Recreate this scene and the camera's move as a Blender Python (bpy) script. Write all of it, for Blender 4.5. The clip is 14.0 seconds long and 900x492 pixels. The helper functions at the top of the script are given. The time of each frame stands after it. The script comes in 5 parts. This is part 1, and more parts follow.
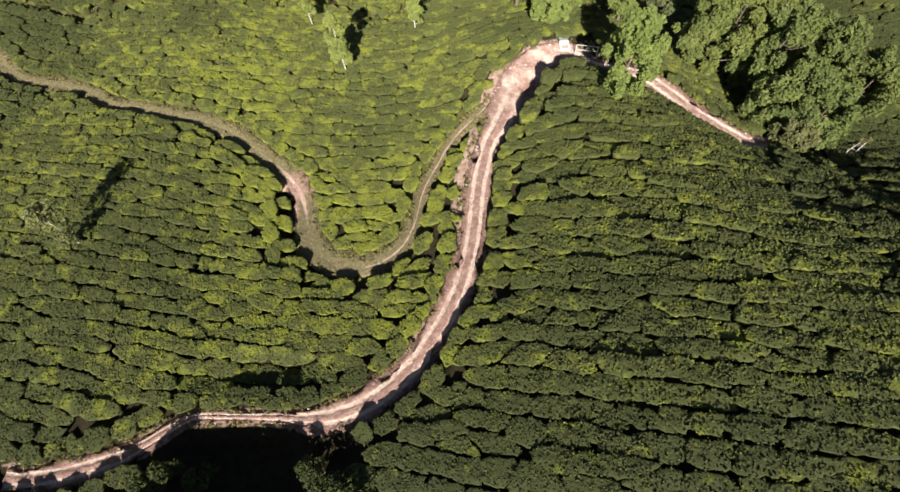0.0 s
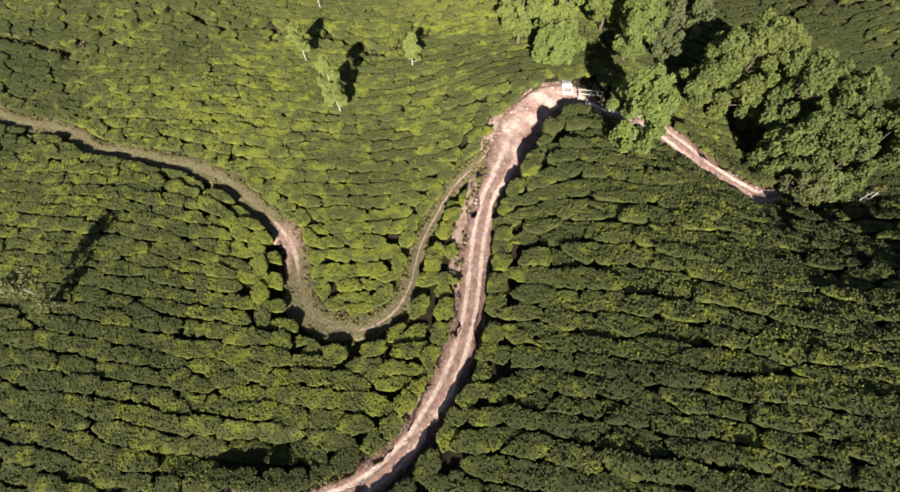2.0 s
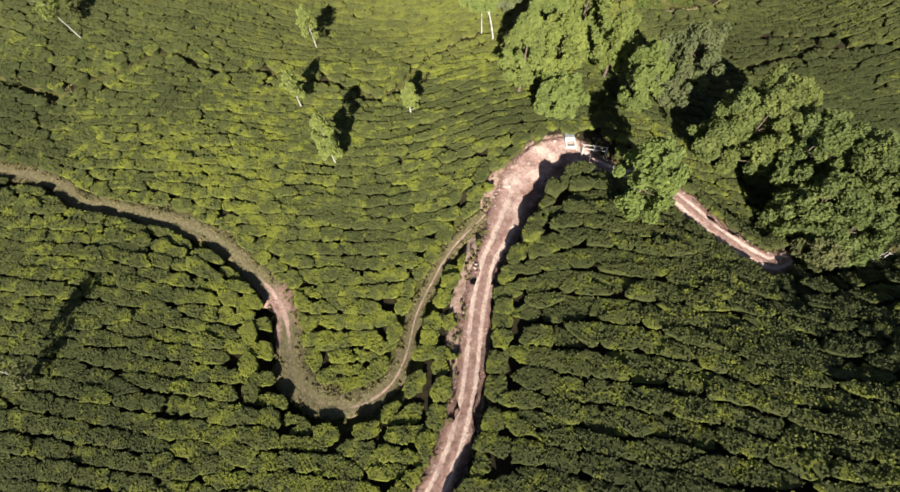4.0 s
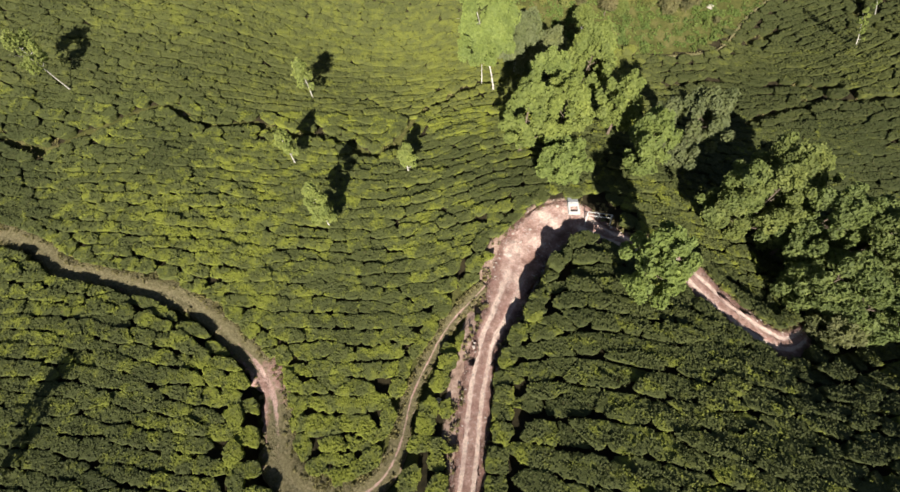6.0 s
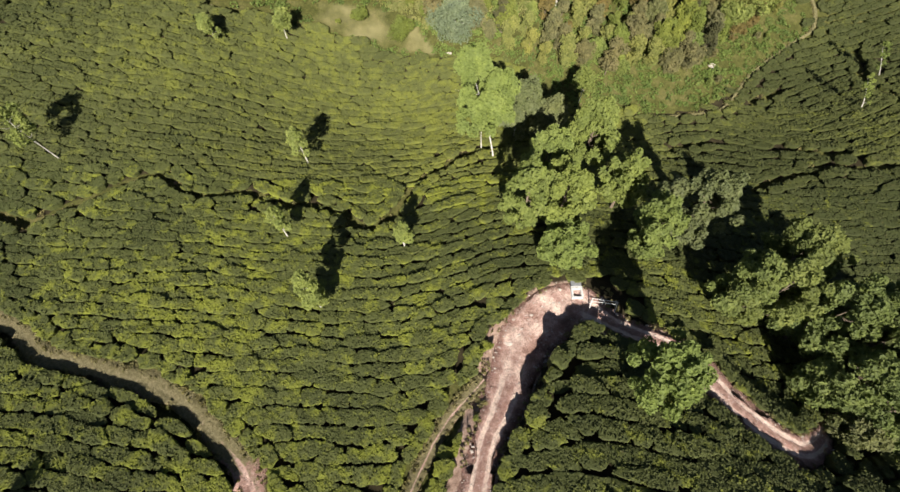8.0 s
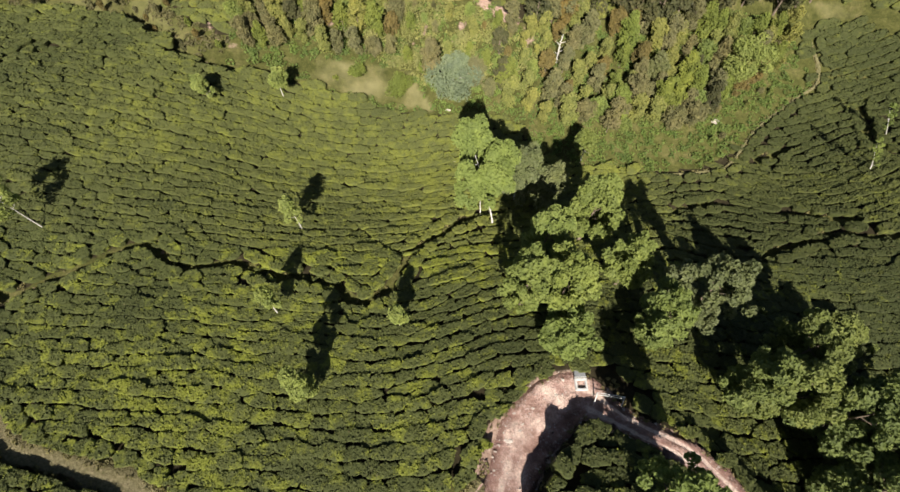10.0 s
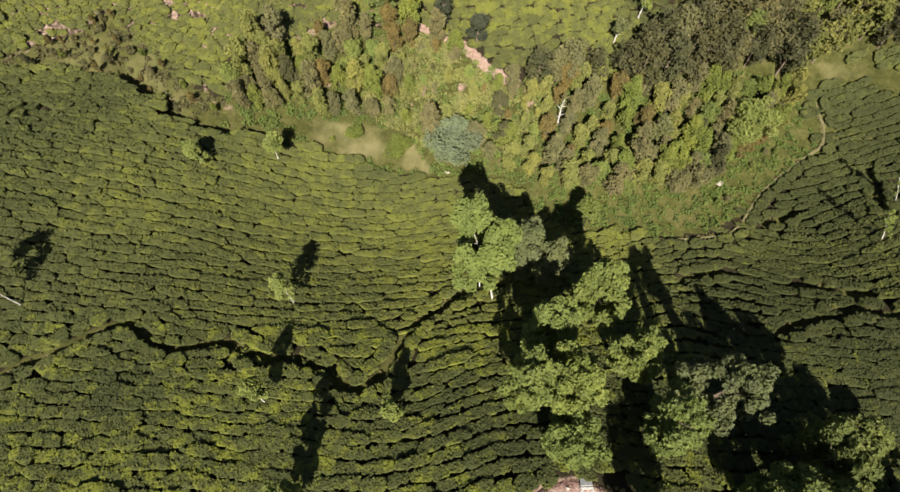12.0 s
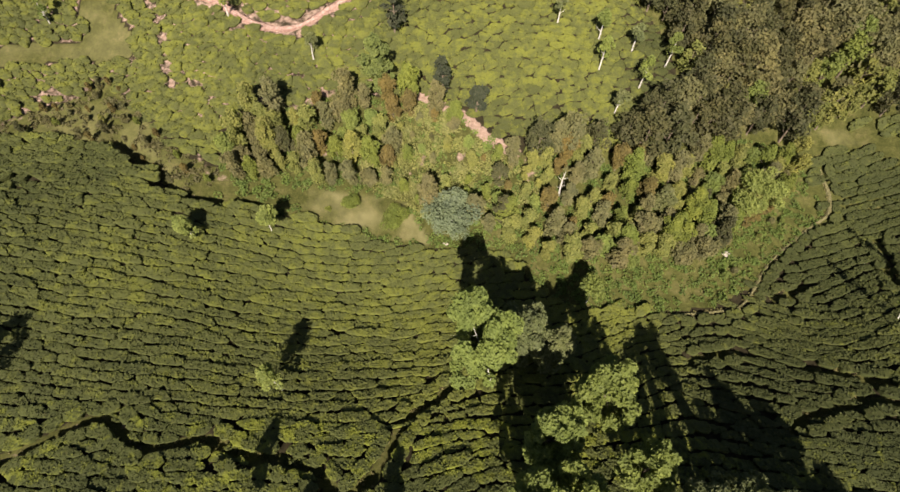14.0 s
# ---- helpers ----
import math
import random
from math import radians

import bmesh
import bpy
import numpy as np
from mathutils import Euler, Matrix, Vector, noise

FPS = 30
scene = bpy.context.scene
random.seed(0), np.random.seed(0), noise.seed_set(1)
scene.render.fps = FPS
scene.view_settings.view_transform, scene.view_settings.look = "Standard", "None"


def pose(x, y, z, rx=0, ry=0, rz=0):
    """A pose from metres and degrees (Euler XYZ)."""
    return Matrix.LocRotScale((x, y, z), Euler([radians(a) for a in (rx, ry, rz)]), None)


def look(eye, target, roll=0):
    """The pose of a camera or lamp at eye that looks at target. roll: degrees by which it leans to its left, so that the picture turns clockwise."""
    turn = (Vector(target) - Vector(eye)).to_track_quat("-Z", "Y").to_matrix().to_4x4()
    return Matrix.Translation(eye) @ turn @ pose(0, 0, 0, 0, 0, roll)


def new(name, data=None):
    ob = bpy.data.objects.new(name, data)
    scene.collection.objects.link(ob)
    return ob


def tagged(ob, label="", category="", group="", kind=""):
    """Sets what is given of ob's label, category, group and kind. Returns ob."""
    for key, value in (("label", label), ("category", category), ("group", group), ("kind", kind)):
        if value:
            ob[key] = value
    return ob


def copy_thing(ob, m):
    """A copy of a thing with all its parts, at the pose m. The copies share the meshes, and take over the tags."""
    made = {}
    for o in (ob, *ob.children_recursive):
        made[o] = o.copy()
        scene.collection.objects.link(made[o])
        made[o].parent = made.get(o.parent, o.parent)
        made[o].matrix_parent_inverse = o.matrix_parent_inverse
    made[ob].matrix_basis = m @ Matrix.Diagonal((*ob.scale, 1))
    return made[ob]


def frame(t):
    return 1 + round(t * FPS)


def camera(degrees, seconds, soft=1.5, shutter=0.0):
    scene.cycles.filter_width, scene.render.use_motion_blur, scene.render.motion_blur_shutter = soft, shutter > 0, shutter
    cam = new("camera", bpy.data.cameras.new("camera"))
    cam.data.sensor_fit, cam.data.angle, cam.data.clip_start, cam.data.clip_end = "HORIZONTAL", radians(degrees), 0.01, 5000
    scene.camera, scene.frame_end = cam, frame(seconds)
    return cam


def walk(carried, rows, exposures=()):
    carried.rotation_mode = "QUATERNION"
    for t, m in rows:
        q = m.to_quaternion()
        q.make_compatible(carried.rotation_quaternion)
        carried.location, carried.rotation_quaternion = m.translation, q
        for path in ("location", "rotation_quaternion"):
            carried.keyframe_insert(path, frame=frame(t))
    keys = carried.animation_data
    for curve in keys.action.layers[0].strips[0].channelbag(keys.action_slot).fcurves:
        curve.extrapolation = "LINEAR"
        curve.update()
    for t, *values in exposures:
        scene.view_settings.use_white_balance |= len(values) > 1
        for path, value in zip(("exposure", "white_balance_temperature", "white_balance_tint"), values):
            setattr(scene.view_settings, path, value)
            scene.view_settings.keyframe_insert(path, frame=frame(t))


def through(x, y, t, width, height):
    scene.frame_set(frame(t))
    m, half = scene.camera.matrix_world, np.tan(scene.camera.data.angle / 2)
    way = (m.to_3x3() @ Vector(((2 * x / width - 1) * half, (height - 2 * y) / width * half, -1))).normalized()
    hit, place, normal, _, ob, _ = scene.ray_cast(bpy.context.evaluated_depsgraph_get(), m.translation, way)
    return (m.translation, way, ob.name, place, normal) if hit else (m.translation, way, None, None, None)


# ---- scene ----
cam = camera(86.05, 14.0, soft=1.55)
PATH = [
    (0.0, 0.000, 0.000, 34.000, 22.000, -0.000, 0.000),
    (0.5, 0.042, 1.201, 34.050, 21.945, -0.037, 0.035),
    (1.0, 0.080, 2.404, 34.105, 21.904, -0.043, 0.058),
    (1.5, 0.114, 3.608, 34.165, 21.878, -0.043, 0.101),
    (2.0, 0.147, 4.807, 34.223, 21.862, -0.088, 0.156),
    (2.5, 0.170, 6.013, 34.283, 21.908, -0.122, 0.222),
    (3.0, 0.185, 7.229, 34.346, 22.057, -0.176, 0.283),
    (5.5, 0.280, 13.414, 34.683, 23.198, -0.357, 0.546),
    (6.0, 0.317, 14.677, 34.756, 23.674, -0.372, 0.601),
    (6.5, 0.360, 15.960, 34.836, 24.333, -0.379, 0.658),
    (7.0, 0.406, 17.246, 34.935, 25.019, -0.383, 0.703),
    (7.5, 0.454, 18.540, 35.057, 25.700, -0.379, 0.730),
    (8.0, 0.498, 19.836, 35.199, 26.356, -0.378, 0.775),
    (10.5, 0.635, 26.483, 36.145, 29.097, -0.539, 1.039),
    (11.0, 0.644, 27.827, 36.358, 29.673, -0.592, 1.106),
    (11.5, 0.652, 29.176, 36.586, 30.395, -0.649, 1.158),
    (12.0, 0.659, 30.519, 36.834, 31.244, -0.680, 1.220),
    (12.5, 0.674, 31.849, 37.095, 32.122, -0.729, 1.288),
    (13.0, 0.683, 33.167, 37.367, 32.993, -0.758, 1.334),
    (13.5, 0.684, 34.474, 37.650, 33.867, -0.809, 1.374),
    (14.0, 0.677, 35.776, 37.949, 34.784, -0.856, 1.417),
]
walk(cam, [(t, pose(x, y, z, rx, ry, rz)) for t, x, y, z, rx, ry, rz in PATH],
     [(0.0, 0.72, 6500, 10), (8.0, 0.66, 6500, 10), (11.5, 0.63, 6600, 10), (14.0, 0.60, 6950, 13)])

# ------------------------------------------------------------------ light
SUN_ELEVATION, SUN_AZIMUTH = 40.5, 183.5   # degrees; azimuth clockwise from +y
world = bpy.data.worlds.new("sky")
scene.world = world
world.use_nodes = True
wn = world.node_tree
sky = wn.nodes.new("ShaderNodeTexSky")
sky.sky_type, sky.sun_disc = "NISHITA", False
sky.sun_elevation, sky.sun_rotation = radians(SUN_ELEVATION), radians(SUN_AZIMUTH)
wn.links.new(sky.outputs[0], wn.nodes["Background"].inputs[0])
wn.nodes["Background"].inputs[1].default_value = 0.034
sun_data = bpy.data.lights.new("sun", "SUN")
sun_data.energy, sun_data.angle, sun_data.color = 4.85, radians(0.55), (1.0, 0.94, 0.85)
sun_from = Vector((math.sin(radians(SUN_AZIMUTH)) * math.cos(radians(SUN_ELEVATION)),
                   math.cos(radians(SUN_AZIMUTH)) * math.cos(radians(SUN_ELEVATION)), math.sin(radians(SUN_ELEVATION))))
sun = new("sun", sun_data)
sun.matrix_world = look(sun_from * 100, (0, 0, 0))

# ------------------------------------------------------------------ materials


class Nodes:
    """A material's node tree with short calls."""

    def __init__(self, name):
        self.mat = bpy.data.materials.new(name)
        self.mat.use_nodes = True
        self.tree = self.mat.node_tree
        self.bsdf = self.tree.nodes["Principled BSDF"]
        self.out = self.tree.nodes["Material Output"]
        geo = self.tree.nodes.new("ShaderNodeNewGeometry")
        self.place = geo.outputs["Position"]

    def link(self, a, b):
        self.tree.links.new(a, b)

    def noise(self, scale, detail=3.0, rough=0.55):
        n = self.tree.nodes.new("ShaderNodeTexNoise")
        n.inputs["Scale"].default_value, n.inputs["Detail"].default_value, n.inputs["Roughness"].default_value = scale, detail, rough
        self.link(self.place, n.inputs["Vector"])
        return n.outputs["Fac"]

    def attribute(self, name):
        n = self.tree.nodes.new("ShaderNodeAttribute")
        n.attribute_name = name
        return n.outputs["Fac"]

    def ramp(self, fac, *stops):
        n = self.tree.nodes.new("ShaderNodeValToRGB")
        e = n.color_ramp.elements
        while len(e) < len(stops):
            e.new(0.5)
        for el, (p, c) in zip(e, stops):
            el.position = p
            el.color = (*c, 1) if len(c) == 3 else c
        self.link(fac, n.inputs[0])
        return n.outputs[0]

    def mix(self, fac, a, b, mode="MIX"):
        n = self.tree.nodes.new("ShaderNodeMix")
        n.data_type, n.blend_type = "RGBA", mode
        for sock, value in ((n.inputs[0], fac), (n.inputs[6], a), (n.inputs[7], b)):
            if isinstance(value, (int, float)):
                sock.default_value = value
            elif isinstance(value, tuple):
                sock.default_value = (*value, 1)
            else:
                self.link(value, sock)
        return n.outputs[2]

    def maths(self, op, a, b=0.0):
        n = self.tree.nodes.new("ShaderNodeMath")
        n.operation = op
        for sock, value in ((n.inputs[0], a), (n.inputs[1], b)):
            if isinstance(value, (int, float)):
                sock.default_value = value
            else:
                self.link(value, sock)
        return n.outputs[0]

    def finish(self, colour, rough=0.7, bump=None, strength=0.5, distance=0.05, through=0.0, gloss=0.3):
        if isinstance(colour, tuple):
            self.bsdf.inputs["Base Color"].default_value = (*colour, 1)
        else:
            self.link(colour, self.bsdf.inputs["Base Color"])
        if isinstance(rough, (int, float)):
            self.bsdf.inputs["Roughness"].default_value = rough
        else:
            self.link(rough, self.bsdf.inputs["Roughness"])
        self.bsdf.inputs["Specular IOR Level"].default_value = gloss
        self.bsdf.inputs["Diffuse Roughness"].default_value = 1.0
        if bump is not None:
            b = self.tree.nodes.new("ShaderNodeBump")
            b.inputs["Strength"].default_value, b.inputs["Distance"].default_value = strength, distance
            self.link(bump, b.inputs["Height"])
            self.link(b.outputs[0], self.bsdf.inputs["Normal"])
        if through:
            t = self.tree.nodes.new("ShaderNodeBsdfTranslucent")
            if isinstance(colour, tuple):
                t.inputs[0].default_value = (*colour, 1)
            else:
                self.link(colour, t.inputs[0])
            m = self.tree.nodes.new("ShaderNodeMixShader")
            m.inputs[0].default_value = through
            self.link(self.bsdf.outputs[0], m.inputs[1])
            self.link(t.outputs[0], m.inputs[2])
            self.link(m.outputs[0], self.out.inputs[0])
        return self.mat


def foliage(name, dark, mid, light, leaf=9.0, patch=0.9, through=0.22, vary=0.6):
    """Leaves: a tone for each plant or leaf, patches of growth and fine leaf speckle."""
    n = Nodes(name)
    tone = n.attribute("tone")
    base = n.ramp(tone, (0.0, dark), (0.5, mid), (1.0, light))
    patches = n.ramp(n.noise(patch, 5.0, 0.6), (0.34, (0.86, 0.87, 0.90)), (0.68, (1.14, 1.11, 0.98)))
    info = n.tree.nodes.new("ShaderNodeObjectInfo")
    plant = n.ramp(info.outputs["Random"], (0.0, (0.78, 0.84, 0.86)), (0.35, (1.05, 0.98, 0.90)), (0.7, (0.92, 1.0, 1.0)), (1.0, (1.22, 1.12, 0.95)))
    base = n.mix(vary, base, n.mix(1.0, base, plant, "MULTIPLY"))
    speck = n.ramp(n.noise(leaf, 2.0, 0.6), (0.30, (0.88, 0.885, 0.89)), (0.72, (1.13, 1.12, 1.06)))
    col = n.mix(1.0, n.mix(1.0, base, patches, "MULTIPLY"), speck, "MULTIPLY")
    return n.finish(col, 0.62, n.noise(leaf * 0.8, 3.0, 0.65), 0.9, 0.09, through, 0.25)


def tea_leaf(name, warm, young):
    """Clipped tea: dull older leaf, flushes of yellow-green young leaf in patches, fine leaf speckle."""
    n = Nodes(name)
    # dark end of the tone also carries shade given to bushes by place
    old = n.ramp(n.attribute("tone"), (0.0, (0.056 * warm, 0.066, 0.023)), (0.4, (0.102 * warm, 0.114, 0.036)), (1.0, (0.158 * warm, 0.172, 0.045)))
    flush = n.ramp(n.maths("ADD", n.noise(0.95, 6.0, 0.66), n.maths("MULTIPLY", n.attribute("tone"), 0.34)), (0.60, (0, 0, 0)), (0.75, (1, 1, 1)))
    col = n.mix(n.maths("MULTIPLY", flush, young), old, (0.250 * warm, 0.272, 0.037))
    grey = n.ramp(n.noise(1.9, 4.0, 0.6), (0.56, (0, 0, 0)), (0.72, (1, 1, 1)))
    col = n.mix(n.maths("MULTIPLY", grey, 0.35), col, (0.120 * warm, 0.112, 0.054))
    wilt = n.ramp(n.noise(3.6, 3.0, 0.5), (0.68, (0, 0, 0)), (0.76, (1, 1, 1)))
    col = n.mix(n.maths("MULTIPLY", wilt, 0.5), col, (0.175, 0.130, 0.070))
    speck = n.ramp(n.noise(13.0, 2.0, 0.6), (0.30, (0.84, 0.85, 0.86)), (0.70, (1.16, 1.15, 1.07)))
    return n.finish(n.mix(1.0, col, speck, "MULTIPLY"), 0.7, n.noise(11.0, 3.0, 0.65), 0.9, 0.07, 0.0, 0.2)


tea_material = tea_leaf("tea_leaf", 0.99, 0.80)
tea_upper = tea_leaf("tea_leaf_hill", 1.01, 0.36)
tea_far = tea_leaf("tea_leaf_sunburnt", 1.03, 0.42)
crown_green = foliage("crown_green", (0.136, 0.176, 0.048), (0.236, 0.290, 0.083), (0.340, 0.396, 0.128), 4.0, 0.8, 0.35)
crown_grey = foliage("crown_grey_green", (0.115, 0.140, 0.052), (0.205, 0.230, 0.100), (0.320, 0.335, 0.180), 3.5, 0.8, 0.35)
crown_yellow = foliage("crown_yellow_green", (0.145, 0.165, 0.050), (0.275, 0.288, 0.088), (0.410, 0.395, 0.140), 3.5, 0.8, 0.35)
crown_olive = foliage("crown_olive", (0.120, 0.125, 0.060), (0.220, 0.212, 0.100), (0.330, 0.295, 0.155), 3.5, 0.8, 0.35)
crown_russet = foliage("crown_russet", (0.125, 0.108, 0.041), (0.225, 0.180, 0.067), (0.320, 0.250, 0.105), 3.5, 0.8, 0.35)
crown_dark = foliage("crown_dark", (0.066, 0.075, 0.034), (0.120, 0.122, 0.058), (0.195, 0.182, 0.100), 3.5, 0.8, 0.35)
crown_pine = foliage("crown_pine", (0.030, 0.040, 0.024), (0.058, 0.068, 0.042), (0.105, 0.110, 0.072), 3.5, 0.8, 0.2, 0.3)
crown_blue = foliage("crown_blue_green", (0.125, 0.165, 0.100), (0.225, 0.275, 0.172), (0.335, 0.385, 0.255), 3.5, 0.8, 0.35)

crown_fresh = foliage("crown_fresh_green", (0.17, 0.215, 0.060), (0.285, 0.335, 0.095), (0.41, 0.445, 0.15), 4.0, 0.8, 0.35, 0.0)
verge_leaf = foliage("verge_leaves", (0.14, 0.132, 0.052), (0.26, 0.235, 0.100), (0.40, 0.345, 0.18), 3.5, 0.6, 0.3, 0.0)
ground_leaf = foliage("ground_leaves", (0.088, 0.138, 0.036), (0.156, 0.222, 0.058), (0.252, 0.308, 0.090), 3.5, 0.35, 0.3, 0.0)
dry_leaf = foliage("dry_leaves", (0.098, 0.098, 0.044), (0.175, 0.165, 0.078), (0.275, 0.235, 0.130), 3.5, 0.35, 0.3, 0.0)
bank_leaf = foliage("bank_leaves", (0.155, 0.175, 0.052), (0.275, 0.282, 0.095), (0.43, 0.41, 0.18), 3.5, 0.5, 0.3, 0.0)
crown_deep = foliage("crown_deep_green", (0.110, 0.147, 0.049), (0.198, 0.246, 0.082), (0.300, 0.350, 0.128), 4.0, 0.8, 0.35)
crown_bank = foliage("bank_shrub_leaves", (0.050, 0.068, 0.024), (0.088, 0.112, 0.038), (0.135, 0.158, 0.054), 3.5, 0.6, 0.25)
crown_low = foliage("low_leaves", (0.115, 0.148, 0.036), (0.200, 0.240, 0.056), (0.300, 0.335, 0.088), 3.5, 0.6, 0.3)


def bark(name, dark, light):
    n = Nodes(name)
    return n.finish(n.ramp(n.noise(5.0, 5.0, 0.7), (0.35, dark), (0.62, light)), 0.85, n.noise(18.0), 0.6, 0.02)


bark_pale = bark("bark_pale", (0.34, 0.31, 0.27), (0.70, 0.67, 0.61))
bark_brown = bark("bark_brown", (0.10, 0.075, 0.05), (0.24, 0.19, 0.14))


def earth_material():
    """Ground sheet: leaf litter and soil under the tea, grass and bare pink soil where the masks say."""
    n = Nodes("earth")
    litter = n.ramp(n.noise(1.7, 6.0, 0.65), (0.3, (0.022, 0.019, 0.011)), (0.7, (0.055, 0.045, 0.024)))
    grass = n.ramp(n.noise(0.55, 6.0, 0.7), (0.32, (0.058, 0.064, 0.020)), (0.52, (0.105, 0.107, 0.036)), (0.72, (0.17, 0.150, 0.070)))
    grass = n.mix(1.0, grass, n.ramp(n.noise(9.0, 3.0, 0.7), (0.3, (0.6, 0.62, 0.6)), (0.7, (1.3, 1.28, 1.15))), "MULTIPLY")
    grass = n.mix(1.0, grass, n.ramp(n.noise(2.4, 5.0, 0.75), (0.32, (0.72, 0.74, 0.72)), (0.68, (1.22, 1.20, 1.16))), "MULTIPLY")
    soil = n.ramp(n.noise(2.2, 6.0, 0.7), (0.3, (0.27, 0.180, 0.135)), (0.55, (0.43, 0.31, 0.25)), (0.75, (0.58, 0.46, 0.39)))
    soil = n.mix(1.0, soil, n.ramp(n.noise(7.0, 6.0, 0.75), (0.32, (0.62, 0.58, 0.56)), (0.5, (0.98, 0.97, 0.96)), (0.68, (1.25, 1.24, 1.22))), "MULTIPLY")
    edge = n.noise(1.3, 5.0, 0.7)

    def mask(name):
        a = n.maths("ADD", n.attribute(name), n.maths("MULTIPLY", n.maths("SUBTRACT", edge, 0.5), 0.9))
        return n.ramp(a, (0.42, (0, 0, 0)), (0.58, (1, 1, 1)))

    dry = n.ramp(n.noise(0.16, 3.0), (0.4, (0, 0, 0)), (0.62, (1, 1, 1)))
    straw = n.mix(n.maths("MULTIPLY", dry, n.attribute("dry")), grass, n.mix(0.6, grass, (0.37, 0.33, 0.165)))
    col = n.mix(mask("soil"), n.mix(mask("grass"), litter, straw), soil)
    return n.finish(col, 0.95, n.noise(6.0, 6.0, 0.7), 0.8, 0.06, gloss=0.1)


def track_material(name, grassy):
    """Bare earth of a track: pale where wheels and feet go, redder between, grass at the crown and edges."""
    n = Nodes(name)
    wear = n.attribute("wear")
    jitter = n.maths("MULTIPLY", n.maths("SUBTRACT", n.noise(1.9, 7.0, 0.75), 0.5), 1.45)
    w = n.maths("ADD", wear, jitter)
    col = n.ramp(w, (0.05, (0.22, 0.135, 0.105)), (0.38, (0.43, 0.270, 0.222)), (0.68, (0.64, 0.460, 0.395)), (0.92, (0.82, 0.67, 0.575)))
    col = n.mix(1.0, col, n.ramp(n.noise(6.0, 5.0, 0.75), (0.3, (0.66, 0.62, 0.60)), (0.5, (0.99, 0.98, 0.97)), (0.7, (1.24, 1.23, 1.22))), "MULTIPLY")
    red = n.ramp(n.noise(0.9, 5.0, 0.7), (0.50, (0, 0, 0)), (0.66, (1, 1, 1)))
    col = n.mix(n.maths("MULTIPLY", red, 0.6), col, (0.40, 0.215, 0.185))
    rubble = n.ramp(n.noise(2.7, 6.0, 0.8), (0.56, (0, 0, 0)), (0.66, (1, 1, 1)))
    col = n.mix(n.maths("MULTIPLY", rubble, 0.45), col, (0.25, 0.150, 0.110))
    pale = n.ramp(n.noise(3.4, 7.0, 0.8), (0.55, (0, 0, 0)), (0.63, (1, 1, 1)))
    col = n.mix(n.maths("MULTIPLY", pale, 0.55), col, (0.79, 0.68, 0.62))
    green = n.ramp(n.maths("ADD", n.attribute("grass"), n.maths("MULTIPLY", jitter, 0.8)), (0.45, (0, 0, 0)), (0.65, (1, 1, 1)))
    turf = n.ramp(n.noise(5.0, 4.0, 0.7), (0.3, (0.100, 0.100, 0.042)), (0.5, (0.185, 0.170, 0.080)), (0.7, (0.32, 0.275, 0.155)))
    col = n.mix(n.maths("MULTIPLY", green, grassy), col, turf)
    return n.finish(col, 0.95, n.noise(5.0, 8.0, 0.78), 1.0, 0.26, gloss=0.1)


earth = earth_material()
track = track_material("track_earth", 0.75)
trail = track_material("trail_earth", 0.92)
grassy_trail = track_material("grassy_trail", 1.0)


def plain(name, dark, light, scale, rough=0.8, metal=0.0):
    n = Nodes(name)
    n.bsdf.inputs["Metallic"].default_value = metal
    return n.finish(n.ramp(n.noise(scale, 5.0, 0.65), (0.3, dark), (0.7, light)), rough, n.noise(scale * 4), 0.4, 0.01)


concrete = plain("pale_concrete", (0.50, 0.49, 0.46), (0.74, 0.73, 0.70), 3.0)
iron_sheet = plain("zinc_sheet", (0.22, 0.23, 0.24), (0.36, 0.37, 0.38), 4.0, 0.6, 0.3)
white_paint = plain("white_paint", (0.55, 0.54, 0.51), (0.80, 0.79, 0.76), 5.0, 0.55)
dark_inside = plain("wet_inside", (0.02, 0.02, 0.018), (0.04, 0.04, 0.035), 5.0, 0.4)
stone = plain("pale_stone", (0.42, 0.35, 0.30), (0.70, 0.63, 0.57), 4.0)

# ------------------------------------------------------------------ mesh helpers


def mesh_of(name, verts, quads=None, tris=None, material=None, smooth=True, **values):
    """A mesh from arrays; values are float attributes, one number a vertex."""
    me = bpy.data.meshes.new(name)
    verts = np.asarray(verts, dtype=np.float32)
    loops, starts, n = [], [], 0
    for faces, k in ((quads, 4), (tris, 3)):
        if faces is not None and len(faces):
            faces = np.asarray(faces, dtype=np.int32)
            loops.append(faces.ravel())
            starts.append(n + k * np.arange(len(faces), dtype=np.int32))
            n += faces.size
    loops, starts = np.concatenate(loops), np.concatenate(starts)
    me.vertices.add(len(verts))
    me.vertices.foreach_set("co", verts.ravel())
    me.loops.add(len(loops))
    me.loops.foreach_set("vertex_index", loops)
    me.polygons.add(len(starts))
    me.polygons.foreach_set("loop_start", starts)
    me.update(calc_edges=True)
    me.polygons.foreach_set("use_smooth", np.full(len(starts), smooth))
    for key, v in values.items():
        me.attributes.new(key, "FLOAT", "POINT").data.foreach_set("value", np.asarray(v, dtype=np.float32))
    if material:
        me.materials.append(material)
    return me


def child(name, data, parent, label=""):
    ob = new(name, data)
    ob.parent = parent
    return tagged(ob, label)


